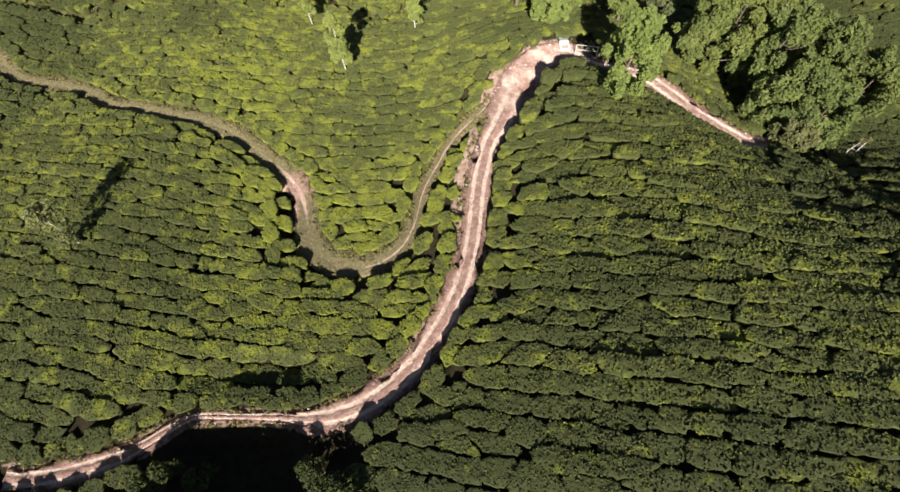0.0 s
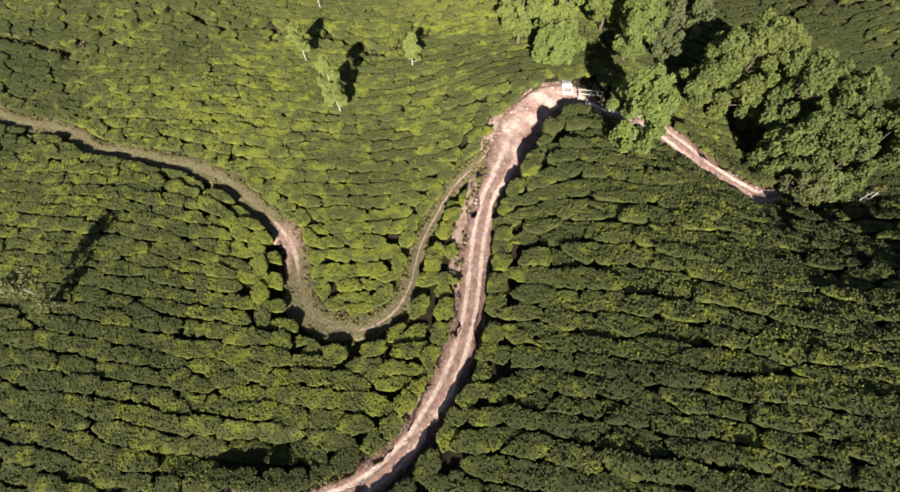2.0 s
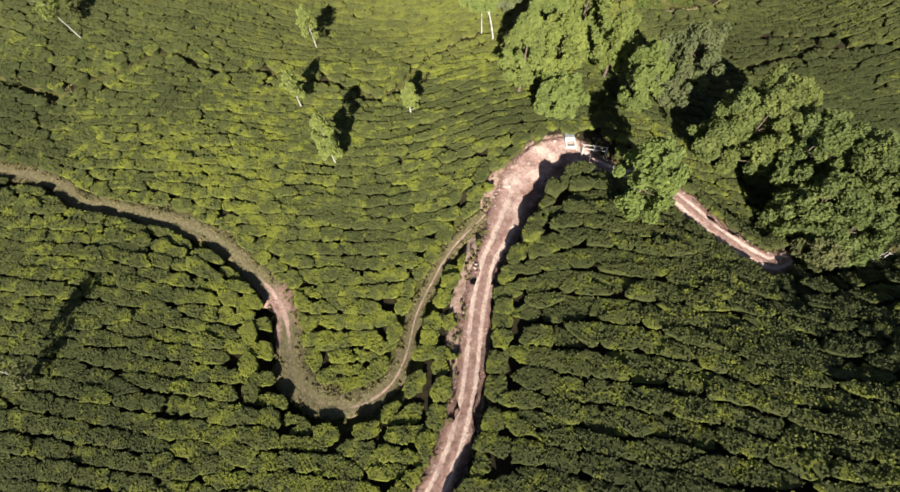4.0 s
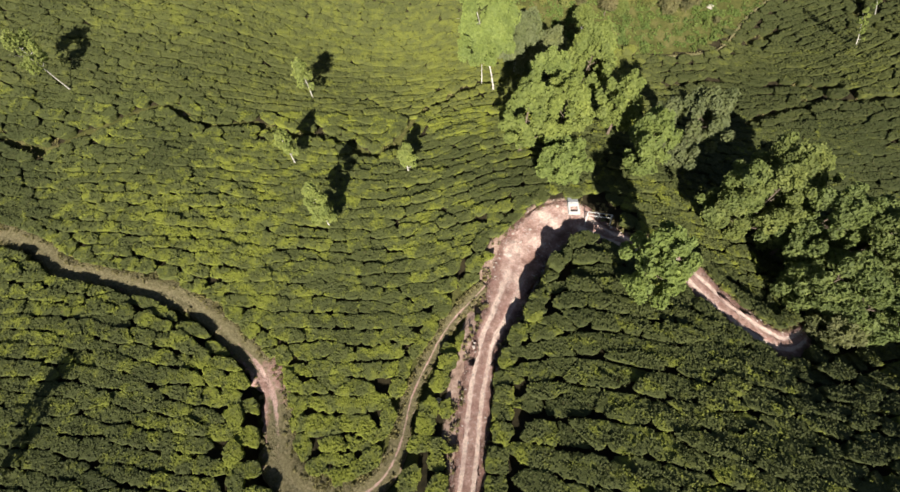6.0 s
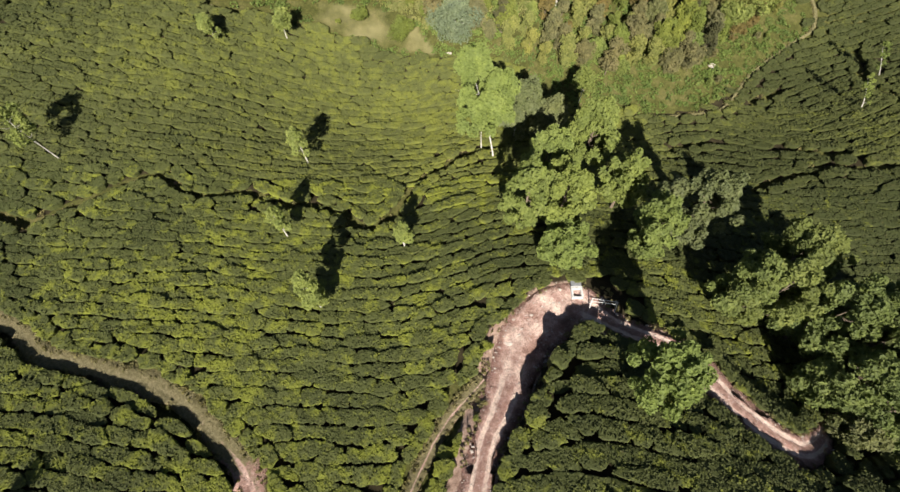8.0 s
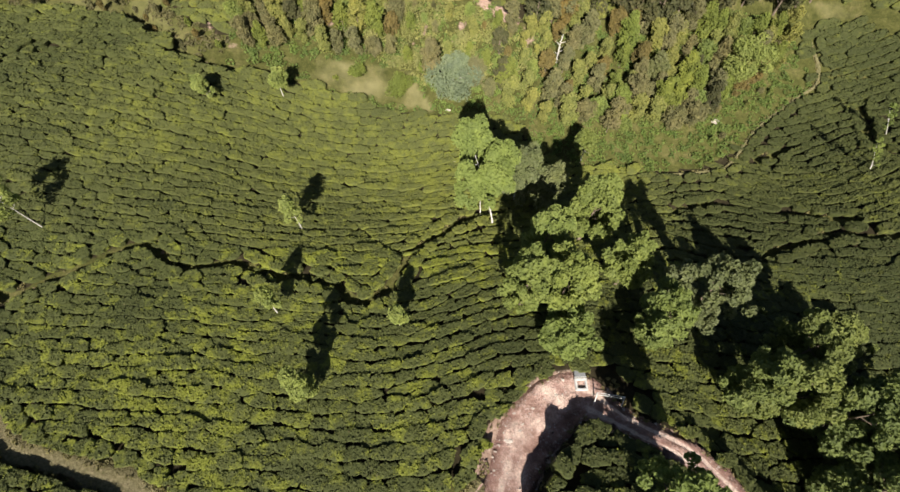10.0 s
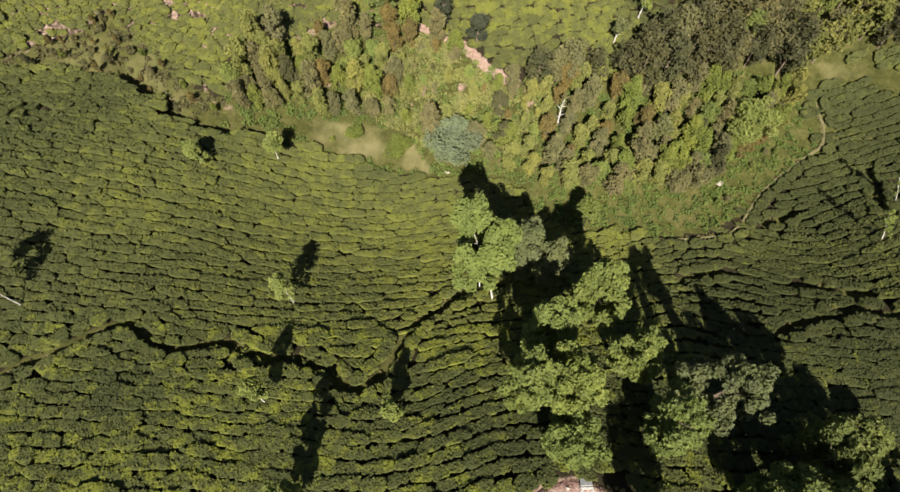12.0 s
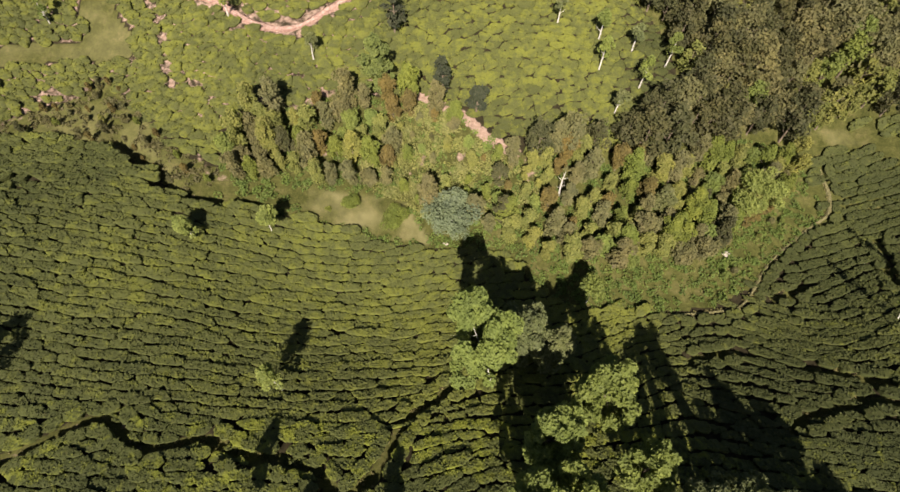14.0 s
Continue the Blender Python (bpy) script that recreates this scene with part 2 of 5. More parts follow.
def part(name, bm, material, parent, label="", smooth=False):
    me = bpy.data.meshes.new(name)
    bm.to_mesh(me)
    bm.free()
    me.materials.append(material)
    me.polygons.foreach_set("use_smooth", np.full(len(me.polygons), smooth))
    return child(name, me, parent, label)


def tube(points, radii, sides=7):
    """Vertices and quads of a tapered tube along points, with a closed tip."""
    points = np.asarray(points, float)
    V, Q = [], []
    for i, (p, r) in enumerate(zip(points, radii)):
        d = points[min(i + 1, len(points) - 1)] - points[max(i - 1, 0)]
        d = d / (np.linalg.norm(d) + 1e-9)
        a = np.cross(d, (0.31, 0.95, 0.05))
        a /= np.linalg.norm(a) + 1e-9
        b = np.cross(d, a)
        for k in range(sides):
            t = 2 * math.pi * k / sides
            V.append(p + r * (math.cos(t) * a + math.sin(t) * b))
    for i in range(len(points) - 1):
        for k in range(sides):
            k2 = (k + 1) % sides
            Q.append((i * sides + k, i * sides + k2, (i + 1) * sides + k2, (i + 1) * sides + k))
    return np.array(V), np.array(Q)


def tubes(runs, sides=6):
    V, Q, n = [], [], 0
    for points, radii in runs:
        v, q = tube(points, radii, sides)
        V.append(v)
        Q.append(q + n)
        n += len(v)
    return np.vstack(V), np.vstack(Q)


def smoothstep(a, b, x):
    t = np.clip((x - a) / (b - a), 0, 1)
    return t * t * (3 - 2 * t)


def wave(x, y, s, k):
    """Cheap smooth unevenness between about -1 and 1."""
    return (np.sin(x / s + 1.3 * k + 0.7 * np.sin(y / s * 1.31 + k)) + np.sin(y / s * 1.17 - 2.1 * k + 0.9 * np.sin(x / s * 0.83 + 2 * k))
            + 0.6 * np.sin((x + y) / s * 1.9 + 3.1 * k)) / 2.6


# ------------------------------------------------------------------ lie of the land
# hills and hollows: centre, height, radius
HILLS = [
    (15, 0, 8.58, 18), (40, 65, -3.46, 26), (-30, 10, 2.76, 12), (-10, 60, -4.76, 12),
    (15, 85, 2.52, 12), (15, 40, 2.66, 12), (-5, 15, -2.11, 12), (50, 50, 2.75, 12),
    (40, -10, 5.17, 18), (-35, 60, 0.92, 12), (-50, 85, -2.46, 12), (35, 25, -5.64, 12),
    (25, 60, -5.52, 12), (55, 85, -4.64, 12), (-45, 40, -1.73, 12), (-15, 95, 2.74, 12),
    (-5, 70, -1.99, 12), (45, 70, -3.48, 12), (50, 0, 5.76, 18), (15, 20, 2.77, 12),
    (-20, -5, 3.22, 12), (-25, 25, 1.11, 12), (-50, 60, 2.24, 12), (30, -15, 5.15, 18),
]


def ditch(x, y):
    """The steep shaded hollow below the road at the near bend, with two hummocks left in it."""
    d = np.exp(-np.abs((x + 12.2) / 6.7) ** 8) * np.exp(-np.abs((y + 2.6) / (3.25 - 0.035 * np.abs(x + 12))) ** 10)
    for cx, cy, rx, ry in ((-17.2, -1.9, 1.9, 0.9), (-8.6, -1.0, 0.9, 0.7), (-6.6, -2.3, 1.7, 0.7)):
        d = d * (1 - 0.92 * np.exp(-((x - cx) / rx) ** 2 - ((y - cy) / ry) ** 2))
    return d


def land(x, y):
    s = np.logaddexp(0, (y - 76) / 6) * 6
    h = -3.0 + 22 * np.tanh(0.4 * s / 22)
    for cx, cy, a, r in HILLS:
        h = h + a * np.exp(-((x - cx) ** 2 + (y - cy) ** 2) / (2 * r * r))
    # the drop below the road at the near bend, and an unseen bank added beyond it
    h = h - 2.2 * ditch(x, y)
    # raised out of view so its shadow covers the drop and road edge
    h = h + 5.0 * np.exp(-((x + 14.0) / 5.3) ** 8) * np.exp(-((y + 7.0) / 2.0) ** 2)
    h = h + 1.7 * np.exp(-((x - 36) / 8.0) ** 2 - ((y - 20) / 5.0) ** 2)
    h = h - 1.4 * smoothstep(24, 32, x) * smoothstep(11, 21, y) * (1 - smoothstep(22, 34, y))
    h = h - 1.0 * np.exp(-((x + 12) / 4.2) ** 2) * np.exp(-((y - 4.1) / 0.8) ** 2)
    return h


def curve(points, step=0.35):
    """Points along a smooth line through the given ones, at even steps."""
    p = np.array(points, float)
    p = np.vstack([2 * p[0] - p[1], p, 2 * p[-1] - p[-2]])
    out = []
    for i in range(1, len(p) - 2):
        t = np.linspace(0, 1, 24, endpoint=False)[:, None]
        a, b, c, d = p[i - 1], p[i], p[i + 1], p[i + 2]
        out.append(0.5 * (2 * b + (c - a) * t + (2 * a - 5 * b + 4 * c - d) * t ** 2 + (3 * b - a - 3 * c + d) * t ** 3))
    out = np.vstack(out + [p[-2][None]])
    s = np.r_[0, np.cumsum(np.hypot(*np.diff(out, axis=0).T))]
    k = np.arange(0, s[-1], step)
    return np.stack([np.interp(k, s, out[:, i]) for i in range(out.shape[1])], 1)


# plan of the tracks: x, y, half width
ROAD = curve([(-27.1, -2.2, 0.72), (-24.8, -2.1, 0.72), (-22.4, -1.7, 0.7), (-20.1, -0.9, 0.62), (-18.6, 0, 0.45), (-16.4, 1.25, 0.34), (-13.7, 1.38, 0.30), (-10.8, 1.35, 0.38), (-8.3, 1.2, 0.7), (-6.1, 1.75, 0.85), (-4.1, 2.8, 0.92), (-2.3, 4.4, 0.9), (-1, 6.4, 0.9), (0.2, 8.5, 0.9), (1.1, 10.9, 0.9), (2, 16.1, 0.9), (2.4, 19.4, 0.95), (3.1, 22.2, 1), (4.2, 24.4, 1.2), (5.2, 27.1, 1.5), (6.3, 29.5, 1.9), (7.9, 31.4, 2), (10.2, 32.4, 1.6), (12.2, 31.2, 1), (13.8, 30.2, 0.8), (16.5, 28.6, 0.85), (18.3, 26.6, 0.9), (20.1, 24.4, 0.9), (22.2, 22.6, 0.9), (24.5, 22.3, 0.85), (29.5, 25, 0.5), (33.1, 27, 0.4)])
FOOTPATH = curve([(-50, 40, 0.75), (-45.3, 35.5, 0.85), (-41.8, 32.8, 0.85), (-37.6, 31.7, 0.85), (-33.3, 30, 0.85), (-31, 28.4, 0.85), (-28, 27.7, 0.85), (-24.1, 26.8, 0.85), (-20.9, 25.9, 0.85), (-18.2, 24.5, 0.85), (-15.7, 22.5, 0.85), (-13.4, 20.5, 0.95), (-12.1, 18.5, 1), (-11.4, 16, 1.05), (-10.7, 14.1, 1.1), (-9.3, 12.7, 1.05), (-7, 11.9, 0.95), (-5.1, 12.4, 0.8), (-3.6, 13.7, 0.65), (-2.7, 15.7, 0.55), (-2.1, 18.7, 0.5), (-0.9, 21.4, 0.48), (0.5, 23.8, 0.48), (2.2, 25.7, 0.5), (3.2, 26.8, 0.5)])
TERRACE = np.vstack([curve(p) for p in ([(-52.0, 43.6), (-46.1, 42.9), (-42.6, 42.0), (-39.5, 41.0), (-37.3, 40.8), (-35.2, 42.2), (-32.4, 43.6), (-29.4, 45.5), (-27.1, 46), (-24.6, 44.4), (-22.5, 44), (-19.3, 44.8), (-16, 43.8), (-12.4, 43.4), (-9.6, 42.6), (-7.3, 40.9), (-5.4, 42), (-4.1, 44.1), (-2.8, 47.1), (-0.7, 48.8), (1.6, 50.7), (4.2, 52), (5.6, 52.1)],
                                        [(32.1, 47.7), (33.5, 48.6), (35.4, 49.3), (38.2, 50.0), (40.8, 50.6), (43.1, 49.7), (47, 49.5)],
                                        [(37.3, 54.2), (39.0, 53.6), (41.0, 52.8), (43.0, 52.0)], [(38.5, 63.9), (40.0, 64.0), (42.3, 65.0)], [(26.1, 55.3), (29.1, 56.2), (31.7, 56.6)],
                                        [(-46.6, 70.8), (-47.6, 68.4), (-49.4, 66.6), (-50.0, 63.5)], [(53.2, 72.0), (52.6, 69.0), (51.5, 66.0), (51.3, 63.4), (52.6, 60.6)])])
DIRT_LANE = curve([(-34, 97.5, 0.55), (-27.8, 93.7, 0.55), (-24.4, 91.4, 0.55), (-20.7, 90.4, 0.55), (-17.9, 90.9, 0.55), (-15.3, 92.7, 0.55), (-13.3, 94.1, 0.55), (-9, 99, 0.55)])


def box_blur(v, n):
    k = np.ones(2 * n + 1) / (2 * n + 1)
    return np.convolve(np.pad(v, n, mode="edge"), k, "valid")


ROAD_Z = box_blur(land(ROAD[:, 0], ROAD[:, 1]), 8) - 0.40 + 0.75 * smoothstep(13, 16, ROAD[:, 0]) - 0.75 * np.exp(-((ROAD[:, 0] - 7.0) ** 2 + (ROAD[:, 1] - 28.5) ** 2) / 22)
FOOT_Z = box_blur(land(FOOTPATH[:, 0], FOOTPATH[:, 1]), 6) - 0.25
CREST = curve([(-39.5, 77.6), (-36.4, 75.6), (-33.2, 73.2), (-30.8, 71.0), (-28.8, 70.0), (-26.2, 70.2), (-22, 70.5), (-19.5, 70.4)])      # tea ends in a drop here
FOOT_SIDE = np.gradient(FOOTPATH[:, :2], axis=0)[:, ::-1] * np.array([1, -1])
LANE_Z = box_blur(land(DIRT_LANE[:, 0], DIRT_LANE[:, 1]), 6)


def nearest(x, y, line):
    """Distance to the nearest point of a line, and its index."""
    x, y = np.ravel(x), np.ravel(y)
    d, k = np.empty(len(x)), np.empty(len(x), int)
    for i in range(0, len(x), 20000):
        e = (x[i:i + 20000, None] - line[None, :, 0]) ** 2 + (y[i:i + 20000, None] - line[None, :, 1]) ** 2
        k[i:i + 20000] = e.argmin(1)
        d[i:i + 20000] = np.sqrt(e.min(1))
    return d, k


def ground_z(x, y):
    """Height of the ground sheet, with the tracks cut level into the slopes."""
    shape = np.shape(x)
    x, y = np.ravel(np.asarray(x, float)), np.ravel(np.asarray(y, float))
    h = land(x, y) + 0.10 * wave(x, y, 2.3, 1) + 0.05 * wave(x, y, 0.9, 2)
    for line, z, spread in ((ROAD, ROAD_Z, 1.2), (FOOTPATH, FOOT_Z, 0.8), (DIRT_LANE, LANE_Z, 1.0)):
        d, k = nearest(x, y, line)
        w = 1 - smoothstep(line[k, 2] + 0.1, line[k, 2] + 0.1 + spread, d)
        h = h + (z[k] - h) * w
    d, k = nearest(x, y, TERRACE)
    h = h - 0.50 * (1 - smoothstep(0.2, 0.75, d))
    d, k = nearest(x, y, FOOTPATH)
    south = (x - FOOTPATH[k, 0]) * FOOT_SIDE[k, 0] + (y - FOOTPATH[k, 1]) * FOOT_SIDE[k, 1] > 0
    gap = d - FOOTPATH[k, 2]
    h = h - 0.8 * south * smoothstep(-0.1, 0.2, gap) * (1 - smoothstep(0.85, 1.3, gap)) * (1 - 0.8 * smoothstep(-10.5, -8, x)) * (1 - smoothstep(-5, -3, x))
    d, k = nearest(x, y, CREST)
    h = h - 1.7 * (1 - smoothstep(0.1, 1.3, d))
    return h.reshape(shape)


def inside(x, y, poly):
    """Whether points lie in a polygon of the plan."""
    x, y = np.asarray(x, float), np.asarray(y, float)
    r = np.zeros(x.shape, bool)
    p = np.array(poly, float)
    for (x1, y1), (x2, y2) in zip(p, np.roll(p, -1, 0)):
        c = (y1 > y) != (y2 > y)
        r ^= c & (x < (x2 - x1) * (y - y1) / (y2 - y1 + 1e-12) + x1)
    return r


# the wild gully between the two tea slopes, and the woods above it
GULLY = [(-66, 77.5), (-53, 77.8), (-47.6, 77.9), (-41.3, 76.4), (-35.9, 74.7), (-30.9, 71.1), (-26.9, 69.2), (-22.4, 69.9), (-17, 69.7), (-11.9, 69.3), (-6.4, 68.1), (-2.3, 67.4), (1.6, 67.5), (6.2, 66.7), (11.8, 61.4), (15.6, 60.5), (19.8, 61.5), (24, 61.4), (31.1, 62.6), (35.8, 65), (40.6, 69.4), (45.5, 73.3), (48.6, 74.2), (48.8, 78.8), (47.4, 81.7), (46, 84), (38, 84), (24, 78), (9, 77.2), (4.7, 79.7), (0.5, 82.3), (-3.7, 84.1), (-9.9, 83.4), (-12.7, 84.4), (-17.3, 81.6), (-23.3, 81.2), (-25.8, 79.4), (-26, 73.5), (-31.6, 75.7), (-38.8, 82.4), (-42.8, 86.9), (-46.3, 83.4), (-50.6, 81.6), (-53.9, 79.6), (-66, 79)]
WOODS = [(9, 77.2), (20.5, 79), (24.6, 83.2), (29.6, 84.5), (28, 92), (23.5, 98.5), (22, 116), (70, 118), (70, 88), (52, 88), (46, 84), (38, 84), (24, 78)]
FAR_GRASS = [(-48.7, 97), (-49.5, 104), (-44.5, 104), (-44, 96.8), (-43.2, 94.5), (-40.7, 92), (-40.4, 88.8), (-45, 88.4), (-46.4, 89.3), (-52.9, 88.4), (-64, 87.0), (-64, 90.4), (-57.4, 90.3), (-53.4, 91.1), (-47.6, 91.6), (-46.8, 93.1), (-48.7, 95.1)]
CLEARING = [(-18.5, 72.5), (-14.8, 73.4), (-9.5, 73.6), (-5, 72.6), (-1.5, 67.8), (-5.8, 68.6), (-10.6, 69.9), (-16.3, 69.8)]
RIGHT_GRASS = [(45.0, 82.6), (49, 82.6), (52, 85.2), (56, 85), (64, 80.5), (65, 83), (57, 87.2), (50, 87)]
BARE_SPOTS = ((-3.1, 77.2, 0.8), (-4.4, 75.6, 0.5), (1.6, 77.4, 0.9), (0.2, 75.6, 0.6), (9.6, 75.9, 1.2), (3.4, 74.6, 0.5), (-17.6, 80.2, 1.0), (-21.2, 77.3, 0.8), (-14.6, 77.6, 0.7))
SOIL_LINES = [curve(p, 0.5) for p in (
    [(-39.7, 96.7), (-37.1, 93.2), (-35.7, 88.4), (-33.9, 85.1), (-29.9, 83.7), (-28.1, 81.1), (-26.1, 79.4)],
    [(-31.6, 84.9), (-30.4, 86.6), (-29.2, 87.9)],
    [(-3.7, 84.1), (-0.9, 82.9), (1.9, 81.6), (4.7, 79.4), (8.5, 77.6)],
    [(-28.6, 75.2), (-26.9, 73.2), (-24.7, 72.5)],
    [(-53.7, 79.2), (-52.1, 80.2), (-50.2, 84.2), (-45.5, 83.3)],
    [(-23.3, 81.4), (-20, 81.9), (-17.3, 81.8), (-12.7, 84.2), (-10.5, 83.6)])]
GRASS_PATH = curve([(25, 61.2, 0.12), (31.5, 62.0, 0.13), (35, 63.2, 0.14), (39.6, 68.6, 0.16), (46.3, 73.9, 0.18), (49.3, 76.0, 0.2), (50.2, 79, 0.22), (49.5, 82.3, 0.2)])


def off_bare_spots(x, y):
    """True where no bare spot of the bank lies."""
    return np.all([np.hypot(x - bx, (y - by) / 1.7) > 0.75 * br for bx, by, br in BARE_SPOTS], axis=0)


def road_bank(x, y):
    """Width of the bare earth bank on the uphill side of the road."""
    return 0.85 * smoothstep(13, 16, y) * (1 - smoothstep(30, 32, y)) * (1 - smoothstep(9, 10, x))


def build_ground():
    def sheet(xs, ys):
        gx, gy = np.meshgrid(xs, ys)
        return gx.ravel(), gy.ravel(), len(xs), len(ys)

    xs = np.r_[[-1500, -700, -320, -180, -120, -95], np.arange(-82, -32, 0.6), np.arange(-32, 36, 0.45), np.arange(36, 82.1, 0.6), [95, 120, 180, 320, 700, 1500]]
    ys = np.r_[[-1500, -700, -320, -150, -80, -50, -36], np.arange(-26, -5, 0.6), np.arange(-5, 46, 0.45), np.arange(46, 122.1, 0.6), [130, 145, 180, 260, 420, 800, 1500]]
    x, y, nx, ny = sheet(xs, ys)
    z = ground_z(x, y)
    for line in (ROAD, FOOTPATH, DIRT_LANE):
        d, k = nearest(x, y, line)
        z = z - 0.22 * (1 - smoothstep(line[k, 2] - 0.1, line[k, 2] + 0.6, d))
    i = np.arange((nx - 1) * (ny - 1))
    a = i // (nx - 1) * nx + i % (nx - 1)
    quads = np.stack([a, a + 1, a + nx + 1, a + nx], 1)
    d_foot, _ = nearest(x, y, FOOTPATH)
    d_road, kr = nearest(x, y, ROAD)
    grass = np.maximum.reduce([inside(x, y, GULLY).astype(float), inside(x, y, FAR_GRASS), inside(x, y, RIGHT_GRASS), inside(x, y, CLEARING),
                               1 - smoothstep(1.1, 1.9, d_foot), 0.9 * inside(x, y, WOODS)])
    grass = np.maximum(grass, 0.8 * (1 - smoothstep(110, 125, np.hypot(x, y - 40)) < 0.5))
    grass = np.maximum(grass, 0.75 * (x > 43) * (y > 73))
    grass = np.maximum(grass, 0.75 * ((abs(x) > 66) | (y < -15) | (y > 117)))
    d_edge, _ = nearest(x, y, TERRACE)
    grass = np.maximum(grass, 0.8 * (1 - smoothstep(0.4, 0.9, d_edge)))
    west = (x < ROAD[kr, 0]) * road_bank(x, y)
    soil = 0.66 * (1 - smoothstep(0.0 + west, 0.7 + west, d_road - ROAD[kr, 2])) * (y > -0.2 + 0.05 * x)
    soil = np.maximum(soil, 0.38 * (1 - smoothstep(0.3, 1.0, d_edge)) * (1 - smoothstep(-24, -12, x)))
    soil = np.maximum(soil, 0.8 * (1 - smoothstep(0.5, 2.2, np.hypot((x - 8.8) / 1.6, y - 33.2))))
    soil = np.maximum(soil, 0.50 * smoothstep(77, 80, y) * (1 - smoothstep(-10, -3, x)) * ~inside(x, y, FAR_GRASS) * ~inside(x, y, GULLY))
    for line in SOIL_LINES:
        d, _ = nearest(x, y, line)
        soil = np.maximum(soil, (0.95 if line is SOIL_LINES[2] else 0.48) * (1 - smoothstep(0.2, 1.0, d)))
    for bx, by, br in BARE_SPOTS:
        soil = np.maximum(soil, 0.50 * (1 - smoothstep(0.4 * br, 1.5 * br, np.hypot(x - bx, (y - by) / 1.7))))
    dry = np.maximum.reduce([inside(x, y, CLEARING).astype(float), inside(x, y, RIGHT_GRASS) * 0.6, inside(x, y, FAR_GRASS) * 0.3, 0.3 * (1 - smoothstep(-33, -28, x)) * inside(x, y, GULLY)])
    me = mesh_of("ground", np.stack([x, y, z], 1), quads, None, earth, True, grass=grass, soil=soil, dry=dry)
    tagged(new("ground", me), "hilly tea estate ground of dark soil, grass and bare pink earth", "ground", kind="structure")


def strip(name, line, z, profile, material, label, category):
    """A track: a cross profile of (share of half width, height, wear, grass) carried along a line."""
    d = np.gradient(line[:, :2], axis=0)
    d /= np.hypot(*d.T)[:, None]
    side = np.stack([d[:, 1], -d[:, 0]], 1)
    n, m = len(line), len(profile)
    V, wear, grass = [], [], []
    s = np.arange(n) * 0.35
    for share, up, w, g in profile:
        outer = abs(share) > 0.75
        wob = 0.05 * np.sin(s * 0.9) + 0.03 * np.random.randn(n) + outer * (0.20 * np.sin(s * 0.7 + 5 * share) + 0.16 * np.sin(s * 1.9 + 9 * share) + 0.09 * np.random.randn(n))
        off = line[:, 2] * share + wob * np.minimum(line[:, 2], 1.0)
        p = line[:, :2] + side * off[:, None]
        V.append(np.column_stack([p, z + up + 0.02 * np.random.randn(n) * (abs(share) < 0.95)]))
        broad = smoothstep(1.15, 1.8, line[:, 2]) * (abs(share) < 0.9)
        wear.append(w + (0.64 - 0.40 * (share > 0.5) + 0.42 * wave(p[:, 0], p[:, 1], 0.5, 3) - w) * broad)
        g = np.full(n, g)
        if name == "footpath":
            bare = np.exp(-((line[:, 0] + 12.6) / 1.8) ** 2 - ((line[:, 1] - 19.8) / 3.4) ** 2) + 0.4 * smoothstep(-8, -4, line[:, 0]) * (abs(share) < 0.3)
            g = np.clip(g + 0.22 * (abs(share) < 0.3) - 0.62 * bare, 0, 1)
        grass.append(g)
    V = np.stack(V, 1).reshape(-1, 3)
    i = np.arange((n - 1) * (m - 1))
    a = i // (m - 1) * m + i % (m - 1)
    quads = np.stack([a, a + m, a + m + 1, a + 1], 1)
    me = mesh_of(name, V, quads, None, material, True, wear=np.stack(wear, 1).ravel(), grass=np.stack(grass, 1).ravel())
    return tagged(new(name, me), label, category, kind="structure")


build_ground()
strip("road", ROAD, ROAD_Z, [(-1.3, -0.25, 0.12, 0.3), (-1.0, 0.0, 0.22, 0.2), (-0.8, 0.06, 0.30, 0.10), (-0.64, 0.07, 0.45, 0), (-0.54, 0.03, 1.0, 0), (-0.34, 0.03, 1.0, 0), (-0.24, 0.08, 0.42, 0.02),
                             (0.0, 0.11, 0.38, 0.15), (0.22, 0.08, 0.42, 0.02), (0.32, 0.03, 1.0, 0), (0.52, 0.03, 1.0, 0), (0.64, 0.07, 0.45, 0), (0.82, 0.10, 0.2, 0.1), (1.0, 0.06, 0.1, 0.25), (1.25, -0.4, 0.0, 0.4)],
      track, "rutted pale pink earth track between tea bushes", "road")
strip("footpath", FOOTPATH, FOOT_Z, [(-1.35, -0.15, 0.2, 1), (-1.0, 0.10, 0.3, 1), (-0.6, 0.09, 0.35, 1), (-0.2, 0.06, 0.5, 0.9), (-0.04, 0.03, 0.66, 0.52), (0.07, 0.03, 0.66, 0.52), (0.26, 0.06, 0.5, 0.8), (0.6, 0.07, 0.4, 0.9),
                                     (0.85, 0.04, 0.55, 0.6), (1.05, -0.4, 0.2, 0.8)],
      trail, "narrow grassy footpath with a thin worn bare line", "path")
strip("lane", DIRT_LANE, LANE_Z, [(-1.1, -0.2, 0.3, 0.5), (-0.8, 0.05, 0.3, 0.35), (-0.3, 0.05, 0.5, 0.1), (0.3, 0.05, 0.5, 0.1), (0.8, 0.05, 0.3, 0.35), (1.1, -0.2, 0.3, 0.5)],
      track, "curved bare earth lane among tea bushes", "path")

